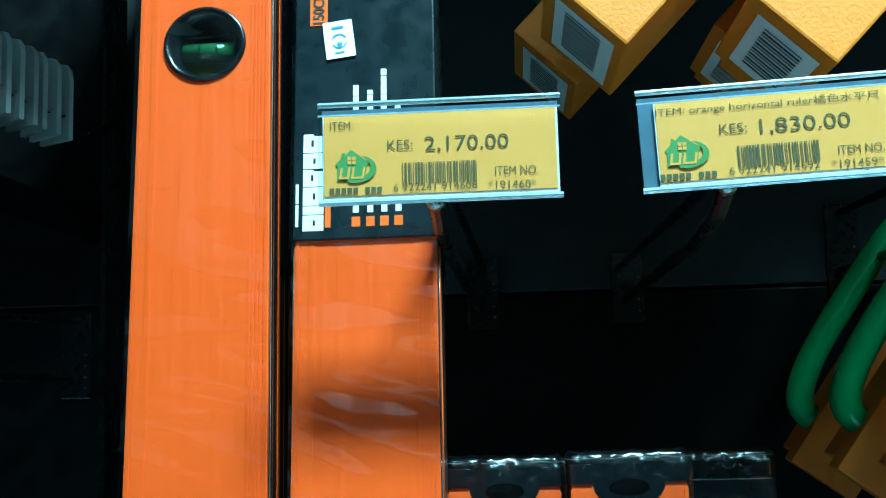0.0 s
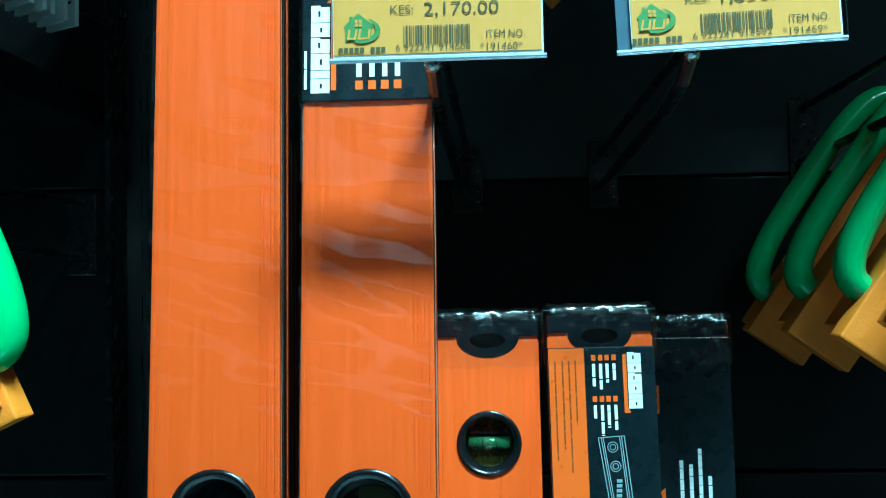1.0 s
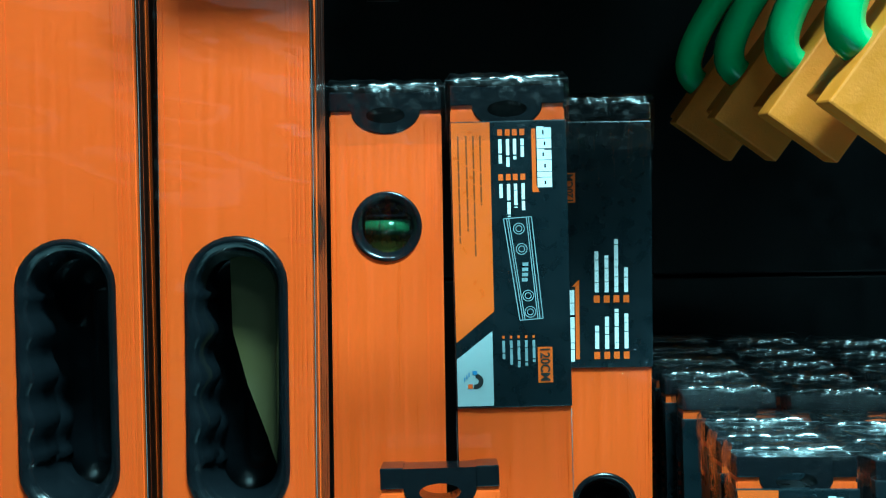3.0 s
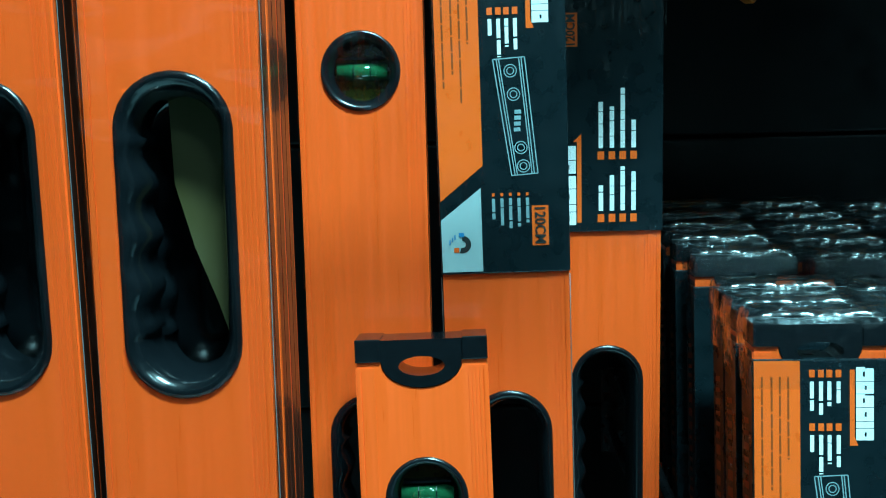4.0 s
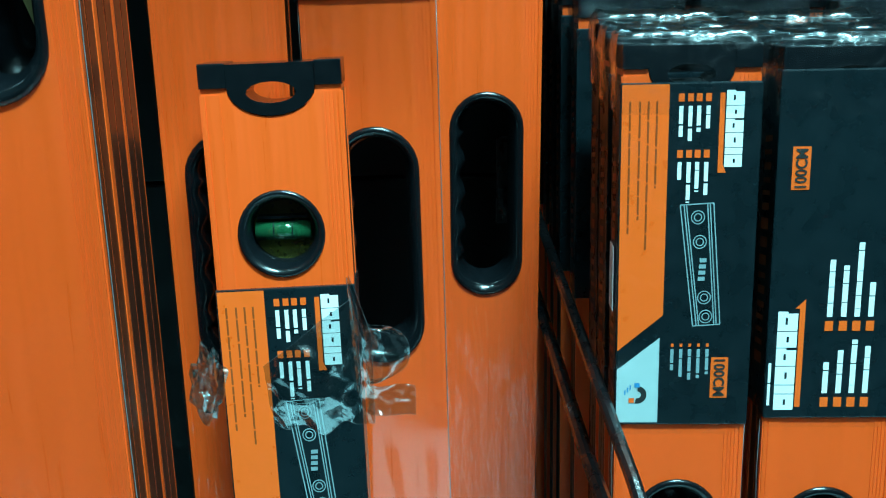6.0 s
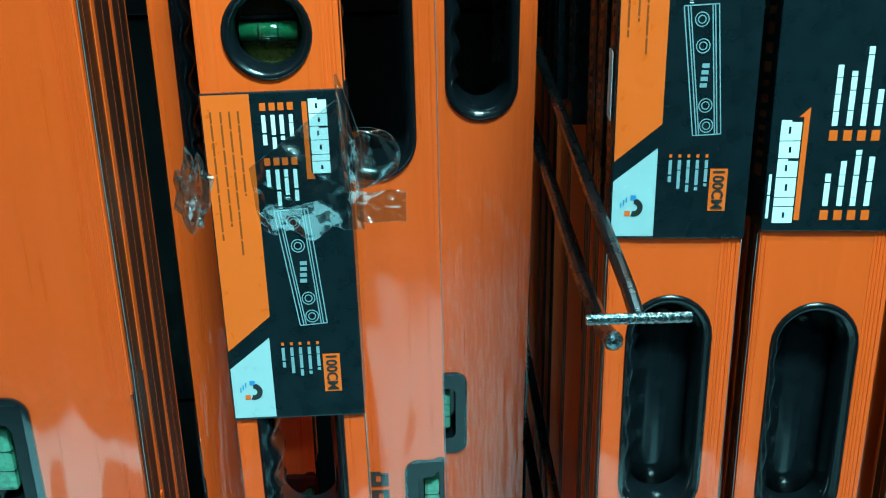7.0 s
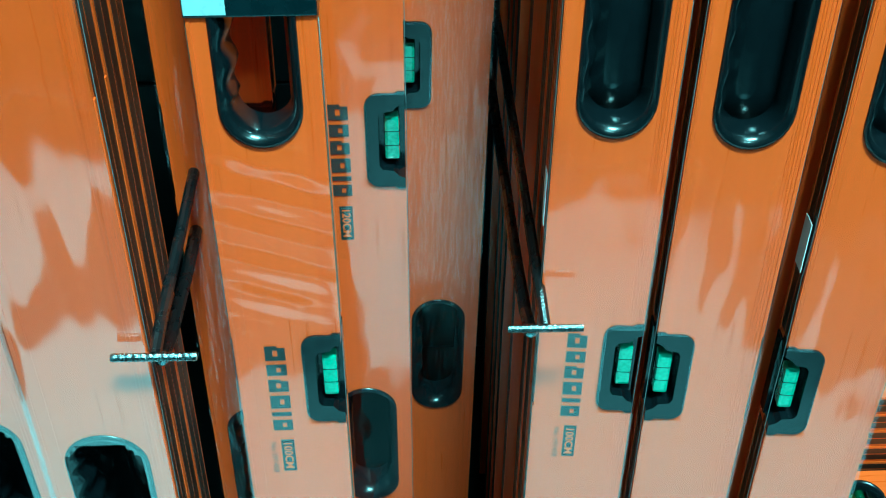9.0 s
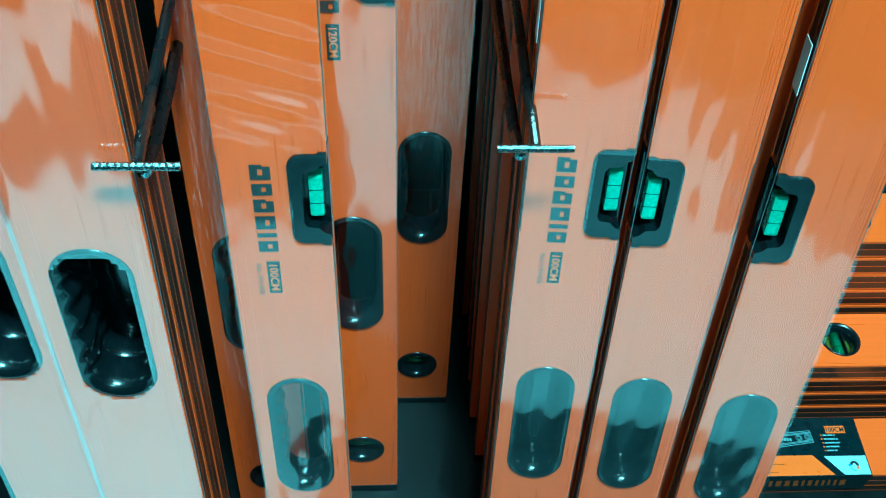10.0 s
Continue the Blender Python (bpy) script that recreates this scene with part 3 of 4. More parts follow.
level(1.5, "150CM", stand(-0.1290, 0.437, -0.55, -0.62), "orange 150 cm spirit level in clear film", None, None, 0.0085, wrap=False, marks=False, film="strong", sx=1.05)
level(1.5, "150CM", stand(-0.0595, 0.4175), "orange 150 cm spirit level with black printed sleeve", "back", 1.479, 0.0095, wrap=True, marks=False, mid_side=-1, film="strong", sx=1.05)
# sheet added behind the hand hole to give it an olive tone
card = thing("olive_card", stand(-0.0595, 0.4175) @ pose(0.0035, 0.0215, 1.055), "olive sheet seen through a level's hand hole", "card")
bm = bmesh.new()
slab(bm, [[(-0.0110, 0.058), (-0.0100, 0.020), (-0.0030, -0.006), (0.0060, -0.030), (0.0110, -0.046), (0.0150, -0.048), (0.0150, 0.058)]], 0.0, 0.0012)
part("sheet", bm, OLIVE, card)
for x, y, n, back, side in ((-0.0595, 0.4175, 2, 0.0, 0.0), (-0.1290, 0.437, 3, -0.55, -0.62)):
    for k in range(1, n + 1):
        level(1.5, "150CM", stand(x - 0.0012 * k, y + 0.029 * k, back, side, 0, 0.114 * (y + 0.029 * k - 0.5)), "orange 150 cm spirit level stacked behind another", "plain", 1.479, 0.0, wrap=True, mid_side=-1, film=False, marks=False, closed=True, sx=1.05)
level(1.2, "120CM", stand(0.0010, 0.5535, 0, 0, 0, 0.005), "orange 120 cm spirit level in streaky clear film", None, None, -0.001, film="streak", marks=False)
level(1.2, "120CM", stand(0.0865, 0.5830, -1.95, -0.70, 0, 0.007), "orange 120 cm spirit level with black and orange sleeve", "front", 1.1805, -0.0025)
level(1.2, "120CM", stand(0.1405, 0.6850, -2.2, 0, 0, 0.010), "orange 120 cm spirit level in shiny wrinkled film", "back", 1.189, -0.010, film="streak", marks=False, mid_side=-1)
level(1.0, "100CM", stand(0.0492, 0.4430, 3.60, -1.07, 0, -0.0036), "orange 100 cm spirit level with slipped sleeve", "front", 0.8965, 0.002, wrap=False, film=True, ripple=True, sx=0.98)
PACK = "orange 100 cm spirit level in sleeve and bag"
COLS = ((0.2240, 0.452, -5.0, "front", 0.984), (0.2940, 0.4415, -5.0, "back", 0.991), (0.3680, 0.4270, -7.0, "back", 0.990))
for x, y, yaw, face, top in COLS:
    level(1.0, "100CM", stand(x, y, 2.75, -0.42, yaw, (y - 0.4525) * 0.114), PACK, face, top, 0.0054, mid_side=1 if face == "front" else -1, closed=True, marks=face == "front", sx=0.955)
for r, dy in enumerate((0.042, 0.078, 0.160, 0.205, 0.250, 0.295, 0.340)):
    for x, y, yaw, face, top in COLS:
        level(1.0, "100CM", stand(x + 0.0055 + 0.0015 * ((r * 7) % 3 - 1), y + dy, 2.7 - 0.32 * r, -0.4, yaw * 0.6, (y + dy - 0.5) * 0.114), PACK + ", back row", "plain", 0.984, 0.0, closed=True, marks=False, film=False, sx=0.955)

# ---------------------------------------------------------------- the bay
PY = 1.0


def block(name, x0, x1, y0, y1, z0, z1, material, label, category, bevel=0.0, kind="structure"):
    bm = bmesh.new()
    box(bm, x0, x1, y0, y1, z0, z1, bevel)
    return tagged(new(name, mesh_of(bm, name, material)), label, category, kind=kind)


# panels above 1.3 m get the lit copy of the steel
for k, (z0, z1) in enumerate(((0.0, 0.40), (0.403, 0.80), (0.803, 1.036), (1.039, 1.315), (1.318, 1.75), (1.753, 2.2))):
    block("back_panel_%d" % (k + 1), -0.31, 1.62, PY, PY + 0.02, z0, z1, PANEL_LIT if z0 > 1.3 else PANEL, "black steel back panel of the display bay", "panel", 0.002)
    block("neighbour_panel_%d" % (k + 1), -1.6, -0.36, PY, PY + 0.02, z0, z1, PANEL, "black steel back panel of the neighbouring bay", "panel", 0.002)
block("upper_shelf", -0.31, 1.62, 0.47, PY, 1.72, 1.75, PANEL, "black steel shelf above the hooks", "shelf", 0.003)
block("base_deck", -1.6, 1.62, 0.36, PY, -0.03, 0.0, PANEL, "black steel base deck under the levels", "shelf", 0.003)
block("kick_plate", -1.6, 1.62, 0.40, 0.42, FLOOR, -0.03, PANEL, "black steel kick plate below the deck", "trim", 0.002)


def post(x):
    root = thing("upright_post", pose(x, PY - 0.03, 0), "black slotted steel upright post", "post", kind="structure")
    bm = bmesh.new()
    holes = []
    for k in range(44):
        z = 0.05 + 0.05 * k
        for hx in (-0.012, 0.012):
            holes.append([(hx - 0.003, z - 0.014), (hx + 0.003, z - 0.014), (hx + 0.003, z + 0.014), (hx - 0.003, z + 0.014)])
    slab(bm, [[(-0.026, 0.0), (0.026, 0.0), (0.026, 2.2), (-0.026, 2.2)]] + holes, -0.002, 0.0)
    part("face", bm, POST, root)
    bm = bmesh.new()
    box(bm, -0.026, -0.024, 0.0, 0.05, 0.0, 2.2), box(bm, 0.024, 0.026, 0.0, 0.05, 0.0, 2.2)
    part("flange", bm, POST, root)
    return root


post(-0.335), post(1.65)
# hooks

def hook(x, y, z, tipped=True, bar=0.043, drop=0.032, twist=0.0):
    """A double wire hook from the back panel; y is the place of its front bar."""
    root = thing("display_hook", pose(x, y, z, 0, 0, twist), "black double wire display hook on the back panel", "hook", "display hooks")
    n = PY - y
    bm = bmesh.new()
    rod(bm, [(0, n, 0.004), (0, 0.10, 0.0), (0, 0.02, 0.0), (0, 0.0, -0.002)], 0.0034)
    part("upper_wire", bm, HOOK, root)
    bm = bmesh.new()
    rod(bm, [(-0.004, n, -drop - 0.016), (-0.004, 0.10, -drop - 0.010), (-0.004, 0.045, -drop - 0.004), (-0.004, 0.022, -drop + 0.004)], 0.0040)
    part("lower_wire", bm, HOOK, root)
    bm = bmesh.new()
    bmesh.ops.create_uvsphere(bm, u_segments=12, v_segments=8, radius=0.0046, matrix=Matrix.Translation((-0.004, 0.021, -drop + 0.0045)))
    part("tip", bm, CHROME, root, "bright rounded tip", smooth=True)
    bm = bmesh.new()
    k = 24
    rod(bm, [(-bar / 2 + bar * i / k, -0.002, -0.001) for i in range(k + 1)], [0.0021 + 0.0003 * (i % 2) for i in range(k + 1)], 8)
    part("front_bar", bm, CHROME, root, "ribbed bright front bar")
    bm = bmesh.new()
    box(bm, -0.014, 0.014, n - 0.004, n, -drop - 0.035, 0.012, 0.001)
    pl = part("plate", bm, HOOK, root)
    bm = bmesh.new()
    for i in range(4):
        box(bm, 0.0085, 0.0105, n - 0.0046, n - 0.0038, -drop + 0.004 - 0.010 * i, -drop + 0.006 - 0.010 * i)
    part("slot_mark", bm, CHROME, pl)
    return root


def up(x, y, z):
    """A place given along the leaning goods, as an upright place."""
    return LEAN @ Vector((x, y, z))


for x, y, z in ((0.1845, 0.408, 0.819), (0.1895, 0.452, 0.555), (-0.0180, 0.407, 0.579)):
    p = up(x, y, z)
    hook(p.x, p.y, p.z)


def price_tag(x0, x1, z0, z1, y, roll, price, digits, number, item, shift):
    """A clear price holder on a hook's front bar, with a yellow paper slip."""
    w, h = x1 - x0, z1 - z0
    c = up((x0 + x1) / 2, y, (z0 + z1) / 2)
    root = thing("price_tag", pose(c.x, c.y, c.z, 0, roll, 0), "yellow paper price slip in a clear plastic holder", "price tag", "price tags")
    bm = bmesh.new()
    box(bm, -w / 2, w / 2, -0.0004, 0.0004, -h / 2, h / 2)
    part("front_sheet", bm, HOLDER, root, "clear plastic front")
    bm = bmesh.new()
    rod(bm, [(-w / 2, 0.001, h / 2 - 0.0005), (w / 2, 0.001, h / 2 - 0.0005)], 0.0012, 8)
    rod(bm, [(-w / 2, 0.001, -h / 2 + 0.0005), (w / 2, 0.001, -h / 2 + 0.0005)], 0.0013, 8)
    box(bm, -w / 2, w / 2, 0.0005, 0.0012, h / 2 - 0.0055, h / 2 - 0.0048)
    part("rim", bm, RIM, root, "frosted plastic rims")
    bm = bmesh.new()
    box(bm, -w / 2 + 0.001, w / 2 - 0.001, 0.0046, 0.0052, -h / 2 + 0.001, h / 2 - 0.002)
    part("back_sheet", bm, BACKSHEET, root)
    sx = shift * w
    bm = bmesh.new()
    box(bm, -w * 0.485 + sx, w * 0.488, 0.0030, 0.0033, -h * 0.455, h * 0.40)
    part("paper", bm, PAPER, root, "white edge of the slip")
    bm = bmesh.new()
    box(bm, -w * 0.480 + sx, w * 0.480, 0.0026, 0.0028, -h * 0.415, h * 0.385)
    slip = part("slip", bm, TAGPAPER, root, "yellow printed price slip")
    y = 0.0022

    def X(f):
        return (f - 0.5) * w + sx * 0.55

    def Z(f):
        return (0.5 - f) * h
    part("item_word", text_mesh(item, (0.095 if len(item) < 8 else 0.86) * w, (0.085 if len(item) < 8 else 0.10) * h, TAGINK, "item_word", X(0.095 if len(item) < 8 else 0.475), Z(0.215), y, 0.0, -0.003), TAGINK, slip)
    part("currency", text_mesh("KES:", 0.105 * w, 0.10 * h, TAGINK, "currency", X(0.338), Z(0.43), y, 0.0, -0.003), TAGINK, slip)
    part("price", text_mesh(price, 0.345 * w, 0.165 * h, TAGINK, "price", X(0.613), Z(0.44), y, 0.0, -0.003), TAGINK, slip)
    part("number_word", text_mesh("ITEM NO.", 0.175 * w, 0.085 * h, TAGINK, "number_word", X(0.815), Z(0.725), y, 0.0, -0.003), TAGINK, slip)
    part("item_number", text_mesh(number, 0.195 * w, 0.085 * h, TAGINK, "item_number", X(0.795), Z(0.862), y, 0.0, -0.003), TAGINK, slip)
    part("barcode_digits", text_mesh(digits, 0.345 * w, 0.075 * h, TAGINK, "barcode_digits", X(0.48), Z(0.852), y, 0.0, -0.003), TAGINK, slip)
    bm = bmesh.new()
    rnd, x = random.Random(int(number[1:-1])), X(0.345)
    while x < X(0.658):
        d = rnd.choice((1, 1, 2, 3)) * 0.00032
        rect(bm, x, x + d, Z(0.82), Z(0.61), y)
        x += d + rnd.choice((1, 1, 2)) * 0.00034
    part("barcode", bm, TAGINK, slip)
    # house mark: chimney, roof and walls, a crescent round them, pale panes and blocks
    bm = bmesh.new()
    poly(bm, [(X(0.066), Z(0.605)), (X(0.134), Z(0.455)), (X(0.208), Z(0.595)), (X(0.198), Z(0.630)), (X(0.190), Z(0.76)), (X(0.074), Z(0.765)), (X(0.076), Z(0.625))], y)
    rect(bm, X(0.094), X(0.108), Z(0.545), Z(0.490), y - 0.0001)
    cut = [radians(62 - 172 * i / 18) for i in range(19)]
    o = [(X(0.152) + 0.086 * w * math.cos(q), Z(0.650) + 0.140 * h * math.sin(q)) for q in cut]
    i2 = [(X(0.140) + 0.074 * w * math.cos(q), Z(0.635) + 0.118 * h * math.sin(q)) for q in cut]
    for k in range(18):
        poly(bm, [o[k], o[k + 1], i2[k + 1], i2[k]], y - 0.0002)
    part("house_mark", bm, TAGGREEN, slip, "green house emblem with a crescent")
    for q in range(4):
        bm = bmesh.new()
        rect(bm, X(0.119 + 0.019 * (q % 2)), X(0.134 + 0.019 * (q % 2)), Z(0.605 - 0.042 * (q // 2)), Z(0.570 - 0.042 * (q // 2)), y - 0.0003)
        part("emblem_pane", bm, TAGPAPER, slip)
    for f0, f1 in ((0.082, 0.124), (0.132, 0.186)):
        bm = bmesh.new()
        for g in ((f0, 0.010), (f1 - 0.010, 0.010)):
            poly(bm, [(X(g[0]), Z(0.745)), (X(g[0] + g[1]), Z(0.745)), (X(g[0] + g[1] + 0.008), Z(0.635)), (X(g[0] + 0.008), Z(0.635))], y - 0.0003)
        rect(bm, X(f0), X(f1), Z(0.750), Z(0.728), y - 0.00035)
        part("emblem_block", bm, TAGPAPER, slip)
    bm = bmesh.new()
    for k in range(9):
        if k != 5:
            rect(bm, X(0.042 + 0.0248 * k), X(0.061 + 0.0248 * k), Z(0.895), Z(0.835), y)
    part("name_bar", bm, TAGINK, slip)
    p = Vector((c.x + (0.0 if shift == 0 else -0.008), c.y + 0.010, c.z - h / 2 + 0.016))
    hook(p.x, p.y, p.z, bar=0.06, drop=0.016)
    return root


price_tag(-0.0695, 0.0335, 1.3125, 1.356, 0.351, 0.0, "2,170.00", "6 922241 914608", "*191460*", "ITEM:", 0.0)
price_tag(0.0655, 0.1720, 1.3145, 1.3570, 0.351, -2.2, "1,830.00", "6 922241 914592", "*191459*", "ITEM: orange horizontal ruler\u6a58\u8272\u6c34\u5e73\u5c3a", 0.055)


# plastering floats: a thick foam block with a loop handle
def float_tool(m, label, tag_label=False, key="f"):
    """Long side along z, handle on the -x side, block depth along y; the front lower edge's corner at the origin."""
    ck = ("float", tag_label)
    if ck in CACHE:
        return tagged(copy_thing(CACHE[ck], m), label)
    root = thing("plastering_float", m, label, "plastering float", "plastering floats")
    CACHE[ck] = root
    bm = bmesh.new()
    dp = 0.095 if tag_label else 0.022
    box(bm, -0.054, 0.0, 0.0, dp, 0.0, 0.25, 0.0015)
    part("foam_block", bm, FOAM, root, "thick yellow foam block")
    bm = bmesh.new()
    box(bm, -0.050, -0.014, dp + 0.0003, dp + 0.040, 0.010, 0.24, 0.0015)
    part("base_plate", bm, FOAM, root, "yellow base plate")
    bm = bmesh.new()
    pts = []
    for i in range(25):
        a = math.pi * i / 24
        e = 0.62
        pts.append((-0.050 - 0.029 * math.sin(a) ** e, 0.020, 0.136 - 0.098 * (1 if math.cos(a) > 0 else -1) * abs(math.cos(a)) ** e))
    rows = []
    for k, p in enumerate(pts):
        d = (Vector(pts[min(k + 1, 24)]) - Vector(pts[max(k - 1, 0)])).normalized()
        u, v = Vector((0, 1, 0)), d.cross(Vector((0, 1, 0)))
        rows.append([bm.verts.new(Vector(p) + 0.0135 * math.cos(2 * math.pi * i / 14) * u + 0.0105 * math.sin(2 * math.pi * i / 14) * v) for i in range(14)])
    for a, b in zip(rows, rows[1:]):
        for i in range(14):
            bm.faces.new((a[i], a[(i + 1) % 14], b[(i + 1) % 14], b[i]))
    part("loop_handle", bm, GREEN, root, "glossy green plastic loop handle", smooth=True)
    if tag_label:
        bm = bmesh.new()
        bm.faces.new([bm.verts.new(q) for q in ((-0.045, 0.012, -0.0006), (-0.006, 0.012, -0.0006), (-0.006, 0.085, -0.0006), (-0.045, 0.085, -0.0006))])
        lb = part("paper_label", bm, PAPER, root, "white barcode label")
        bm = bmesh.new()
        for q in range(14):
            y0 = 0.020 + 0.0040 * q
            bm.faces.new([bm.verts.new(c) for c in ((-0.038, y0, -0.0009), (-0.014, y0, -0.0009), (-0.014, y0 + 0.0014 + 0.0010 * (q % 2), -0.0009), (-0.038, y0 + 0.0014 + 0.0010 * (q % 2), -0.0009))])
        part("barcode", bm, PRINT_K, lb)
    return root


TILTF = 35.0
for k, (x, y, z) in enumerate(((0.2594, 0.885, 1.1435), (0.2673, 0.800, 1.1449), (0.2780, 0.715, 1.1457), (0.2835, 0.630, 1.1494))):
    float_tool(pose(x, y, z, 0, TILTF + 0.8 * (k % 2), 0), "yellow foam plastering float with green loop handle, hung on a hook")
for x, y, z in ((0.0551, 0.72, 1.4286), (0.0703, 0.57, 1.4050), (0.1820, 0.72, 1.4260), (0.1699, 0.57, 1.3906)):
    float_tool(pose(x, y, z, 0, 44, 0), "yellow foam plastering float with a white barcode label underneath", True)
float_tool(pose(-0.316, 0.62, 1.120, 0, 25, 180), "yellow foam plastering float hanging in the neighbouring bay")
for x, y, z in ((0.30, 0.47, 1.375), (0.14, 0.55, 1.69), (0.27, 0.55, 1.69), (-0.395, 0.55, 1.30)):
    hook(x, y, z, bar=0.03)


# grey plastic blades on a hook in the neighbouring bay
def blade(m):
    root = thing("plastic_blade", m, "pale grey plastic blade with a slot, hung in a row", "blade", "grey blades")
    bm = bmesh.new()
    slab(bm, [[(-0.02, 0), (0.02, 0), (0.02, 0.052), (0.018, 0.060), (0.012, 0.066), (0.004, 0.068), (-0.02, 0.068)], [(-0.013, 0.020), (0.015, 0.020), (0.015, 0.024), (-0.013, 0.024)]], 0, 0.004)
    part("body", bm, GREYPLASTIC, root)
    return root


b0 = blade(pose(-0.374, 0.90, 1.450, 0, 0, -30))
for k in range(1, 22):
    copy_thing(b0, pose(-0.374 - 0.0026 * k, 0.90 - 0.0150 * k, 1.450 + 0.0008 * k, 0, 0, -35 + 4 * math.sin(k * 2.4)))
wire = thing("blade_wire", pose(0, 0, 0), "black wire holding a row of grey blades", "hook", "display hooks")
bm = bmesh.new()
rod(bm, [(-0.362, PY, 1.472), (-0.374, 0.905, 1.472), (-0.4290, 0.585, 1.489), (-0.430, 0.575, 1.495)], 0.003)
part("wire", bm, HOOK, wire)
block("neighbour_tray", -1.6, -0.37, 0.70, PY, 1.375, 1.405, PANEL, "dark shallow tray in the neighbouring bay", "shelf", 0.002)


# torn bag on the front level
def torn_bag():
    root = thing("torn_bag", LEAN @ pose(0.066, 0.4745, 0.872, -3), "torn clear plastic bag hanging off the front level", "plastic bag")

    def sheet(n, m, place):
        bm = bmesh.new()
        g = [[bm.verts.new(place(i / n, k / m)) for i in range(n + 1)] for k in range(m + 1)]
        for k in range(m):
            for i in range(n):
                bm.faces.new((g[k][i], g[k + 1][i], g[k + 1][i + 1], g[k][i + 1]))
        return bm

    def wave(u, v, k):
        return noise.noise((u * 2.2 + k, v * 2.6 - k, k)) + 0.35 * noise.noise((u * 7 - v * 5, v * 3, k + 4.0))

    # wide sheet across the sleeve, its lower edge sagging
    def front(u, v):
        z0, z1 = -0.006 + 0.030 * u, -0.033 - 0.005 * math.sin(math.pi * u) - 0.0022 * math.sin(u * 14)
        return (-0.041 + 0.040 * u + 0.003 * v, -0.0125 - 0.004 * math.sin(math.pi * u) * math.sin(math.pi * v) + 0.0036 * wave(u, v, 1.0), z0 + (z1 - z0) * v)

    part("film", sheet(28, 22, front), BAGFILM, root, "", True)

    # upright fold, pointed at its top
    def fold(u, v):
        w = 0.010 * min(1, 0.12 + 2.2 * v) * (1 - 0.35 * v)
        return (-0.003 + 0.004 * v + w * u, -0.012 - 0.005 * math.sin(math.pi * u) * math.sin(math.pi * min(1, v + 0.15)) + 0.002 * wave(u, v * 3, 3.0), 0.034 - 0.069 * v)

    part("fold", sheet(10, 30, fold), BAGFILM, root, "", True)

    # loop that bulges out to one side
    def loop(u, v):
        q = math.pi * (v - 0.5)
        return (0.004 + 0.020 * u * math.cos(q) ** 0.6, -0.004 - 0.006 * math.sin(math.pi * u) + 0.0015 * wave(u, v, 5.0), -0.004 - 0.013 * math.sin(q))

    part("loop", sheet(12, 16, loop), BAGFILM, root, "", True)

    def flap(u, v):
        return (0.004 + 0.022 * u, -0.004 + 0.0028 * wave(u, v, 8.0), -0.019 - 0.002 * u - 0.014 * v - 0.001 * math.sin(u * 6))

    part("flap", sheet(12, 9, flap), BAGFILM, root, "", True)
    for nm, line in (("sheet_edge", [front(i / 24, 1) for i in range(25)]), ("upper_edge", [front(i / 24, 0) for i in range(25)]), ("fold_edge", [fold(1, i / 24) for i in range(25)]), ("crease", [fold(0.2, i / 24) for i in range(25)]), ("loop_edge", [loop(1, i / 16) for i in range(17)]), ("flap_edge", [flap(i / 8, 1) for i in range(9)] + [flap(1, 1 - i / 6) for i in range(7)])):
        bm = bmesh.new()
        rod(bm, line, [0.00004 + 0.00034 * max(0, noise.noise((0.45 * i, len(nm), 2.0))) for i in range(len(line))], 5)
        part(nm, bm, EDGE, root, "", True)


torn_bag()


def bag_knot():
    root = thing("bag_scrap", LEAN @ pose(-0.006, 0.4905, 0.846, -3), "crumpled scrap of clear bag beside a sleeve", "plastic bag")
    bm = bmesh.new()
    bmesh.ops.create_icosphere(bm, subdivisions=3, radius=1.0)
    for v in bm.verts:
        d = 1 + 0.7 * noise.noise(v.co * 2.2)
        v.co = Vector((v.co.x * 0.0075 * d, v.co.y * 0.004 * d, v.co.z * 0.017 * d))
    part("film", bm, BAGFILM, root)


bag_knot()


# short levels lying in a pile on the deck beside the standing ones
def lying(x, y, z, turn, front):
    ob = level(1.0, "100CM", pose(x, y, z, 0, 0, 0) @ pose(0, 0, 0, turn, 0, 0) @ pose(0, 0, 0, 0, -90 if front else 90, 0), "orange spirit level lying flat in a pile", "front" if front else None, 0.984 if front else None, 0.0, film=False, wrap=False, group="lying levels")
    return ob


for k in range(4):
    lying(0.495 + 0.004 * (k % 2), 0.690, 0.026 + 0.0265 * k, -90, False)
for k in range(8):
    lying(0.50 - 0.006 * (k % 3), 0.765, 0.026 + 0.0265 * k, -90, False)
lying(1.415, 0.602, 0.040, -90, True)
lying(0.420, 0.604, 0.0145, -90, False)


# white price stickers on the narrow sides
for col, z in ((2, 0.600), (0, 0.890), (0, 0.615)):
    x, y, yaw = COLS[col][:3]
    bm = bmesh.new()
    box(bm, -0.0005, 0.0, 0.0, 0.013, -0.016, 0.016)
    st = thing("price_sticker", stand(x, y, 2.75, -0.42, yaw, (y - 0.4525) * 0.114) @ pose(-W / 2 * 0.955 - 0.0020, 0.005, z), "small white paper sticker on a level's side", "sticker")
    part("paper", bm, PAPER, st)
bm = bmesh.new()
box(bm, -0.0075, 0.0075, -0.0003, 0, -0.010, 0.010)
st = thing("security_sticker", LEAN @ pose(-0.0722, 0.4145, 1.4165, 0, -7, 0), "white security sticker with a blue mark on a sleeve", "sticker")
part("paper", bm, PAPER, st)
bm = bmesh.new()
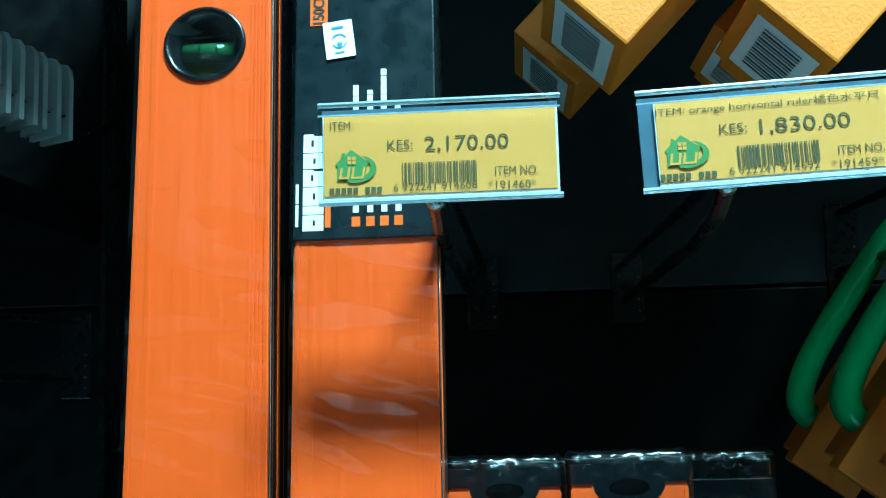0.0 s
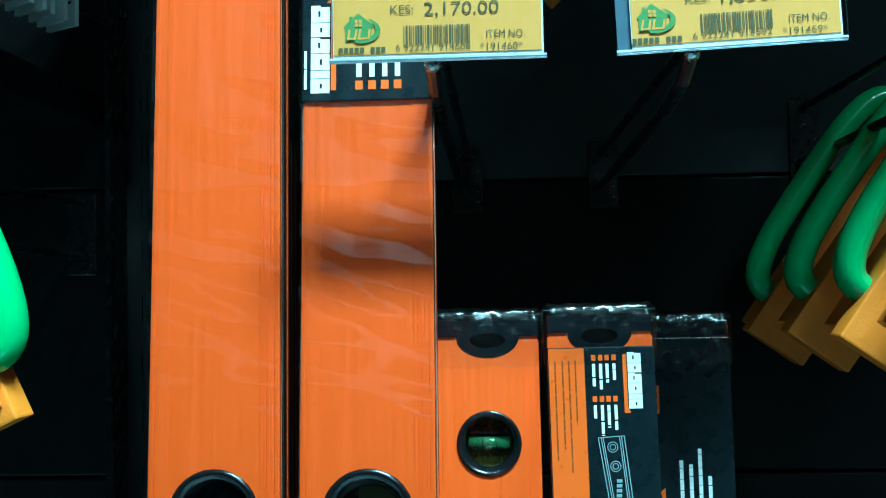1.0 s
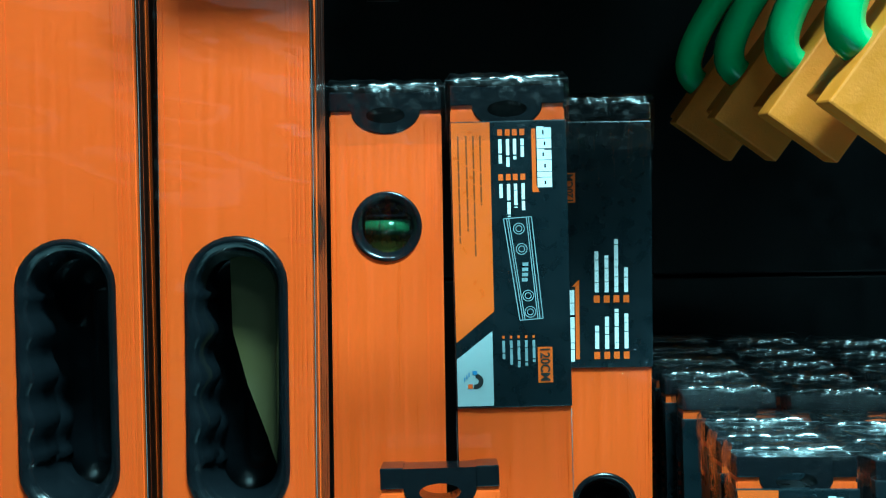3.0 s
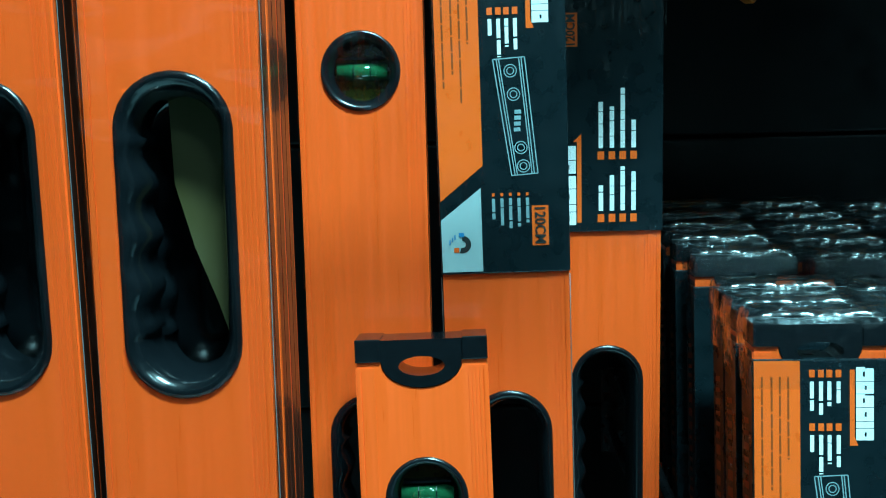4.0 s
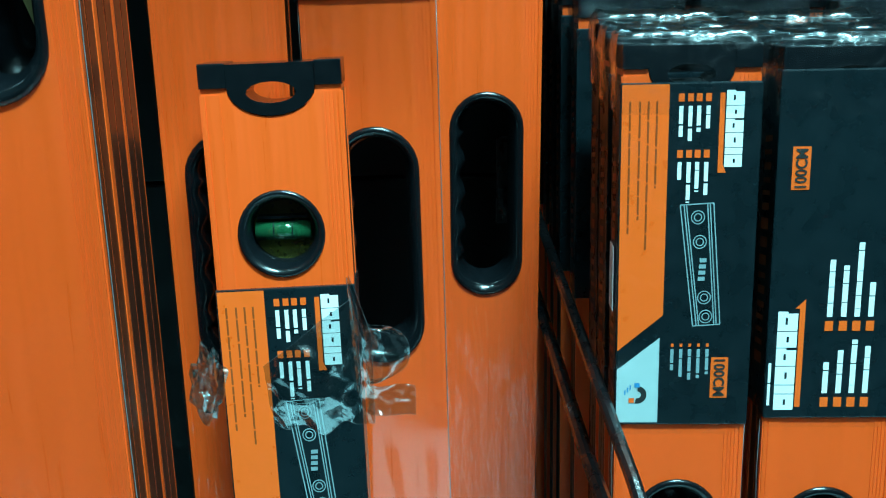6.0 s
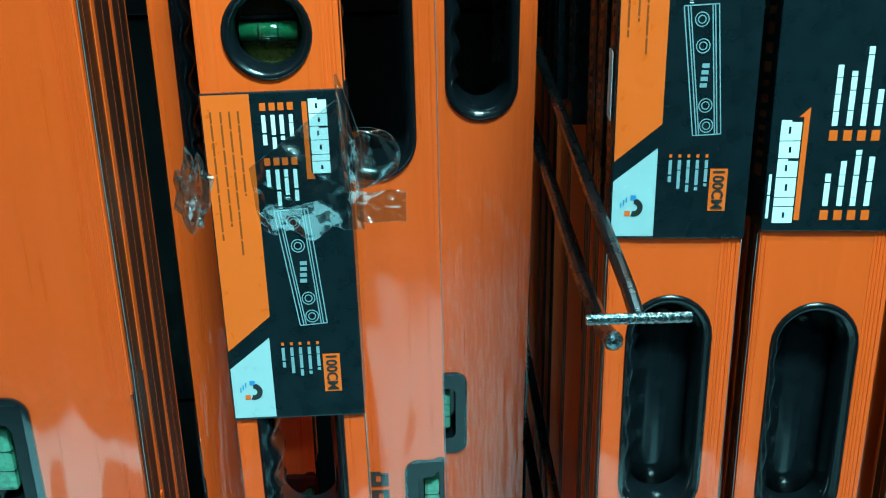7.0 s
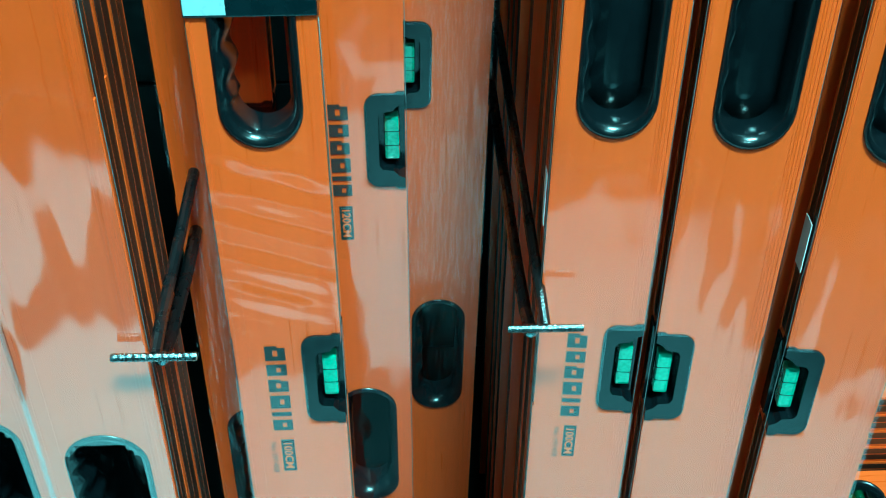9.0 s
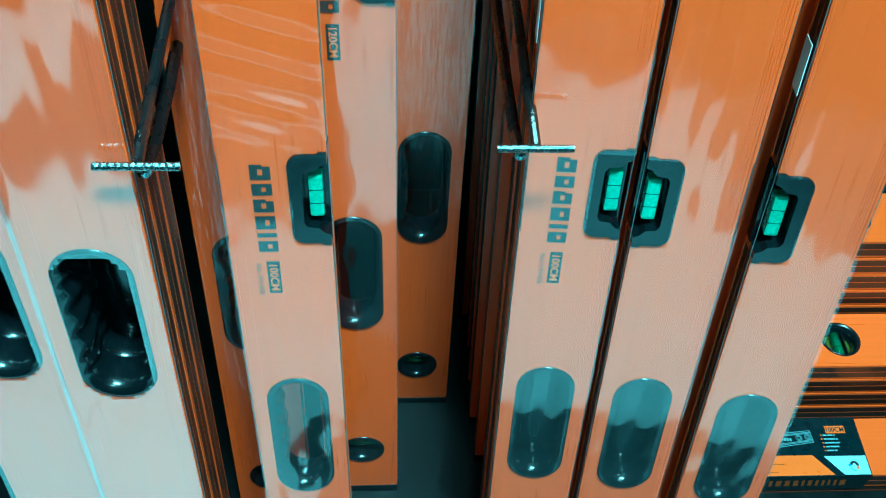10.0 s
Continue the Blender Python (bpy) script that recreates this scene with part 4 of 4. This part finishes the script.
for q in range(8):
    a0, a1 = radians(20 + 17 * q), radians(20 + 17 * (q + 1))
    for sgn in (1, -1):
        poly(bm, [(r * math.cos(a * sgn), -0.001 + r * math.sin(a * sgn)) for r, a in ((0.0040, a0), (0.0040, a1), (0.0034, a1), (0.0034, a0))], -0.0006)
rect(bm, -0.0012, 0.0012, -0.004, -0.0018, -0.0006), rect(bm, -0.0032, 0.0030, 0.0058, 0.0070, -0.0006), rect(bm, -0.003, 0.002, -0.0075, -0.0069, -0.0006)
part("blue_mark", bm, PRINT_C, st)

# ---------------------------------------------------------------- the store round it
FX0, FX1, FY0, FY1 = -3.2, 3.2, -1.75, 1.05
block("floor", FX0, FX1, FY0, FY1, FLOOR - 0.05, FLOOR - 0.004, GROUT, "pale grout bed of the store floor", "floor")
floor_ob = bpy.data.objects["floor"]
bm = bmesh.new()
box(bm, 0.0015, 0.5985, 0.0015, 0.5985, -0.004, 0.0, 0.0012)
tile_me = mesh_of(bm, "tile", TILE)
tile_reflect = tile_me.copy()
tile_reflect.materials[0] = TILE_REFLECT
# tiles darkened for what the film mirrors, no pattern of the floor
REFLECT_TILES = {(6, 3), (7, 3), (6, 4), (7, 4), (5, 1), (8, 2), (4, 2), (3, 3), (7, 1), (2, 1), (9, 4)}
for i in range(12):
    for j in range(5):
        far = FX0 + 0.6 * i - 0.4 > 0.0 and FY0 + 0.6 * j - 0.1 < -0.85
        t = new("tile", tile_reflect if far or (i, j) in REFLECT_TILES else tile_me)
        t.parent = floor_ob
        t.location = (FX0 + 0.6 * i - 0.4, FY0 + 0.6 * j - 0.1, FLOOR)
block("ceiling", FX0, FX1, FY0, FY1 + 0.8, CEIL, CEIL + 0.1, CEILING, "grey painted store ceiling", "ceiling")
block("wall_north", FX0, FX1, FY1, FY1 + 0.1, FLOOR, CEIL, DARKWALL, "dark back wall behind the display bay", "wall")
block("wall_east", FX1, FX1 + 0.1, FY0, FY1, FLOOR, CEIL, DARKWALL, "dark end wall of the aisle", "wall")
block("wall_west", FX0 - 0.1, FX0, FY0, FY1, FLOOR, CEIL, DARKWALL, "dark end wall of the aisle", "wall")
block("wall_south", FX0, FX1, FY0 - 0.1, FY0, FLOOR, CEIL, DARKWALL, "dark goods wall across the aisle", "wall")
for k, z in enumerate((0.0, 0.5, 1.0, 1.5, 2.0)):
    block("shelf_%d" % (k + 1), FX0, FX1, FY0, FY0 + 0.36, z - 0.03, z, POST, "black steel shelf across the aisle", "shelf", 0.002)


def ceiling_light(x, y):
    root = thing("ceiling_light", pose(x, y, CEIL), "long white tube light on the ceiling", "ceiling light", "ceiling lights")
    bm = bmesh.new()
    box(bm, -0.38, 0.38, -0.14, 0.14, -0.07, 0.0, 0.004)
    part("housing", bm, PAPER, root)
    bm = bmesh.new()
    box(bm, -0.35, 0.35, -0.12, 0.12, -0.09, -0.071, 0.004)
    part("diffuser", bm, DIFF, root)


for lx, ly, watts in LAMPS:
    ceiling_light(lx, ly)
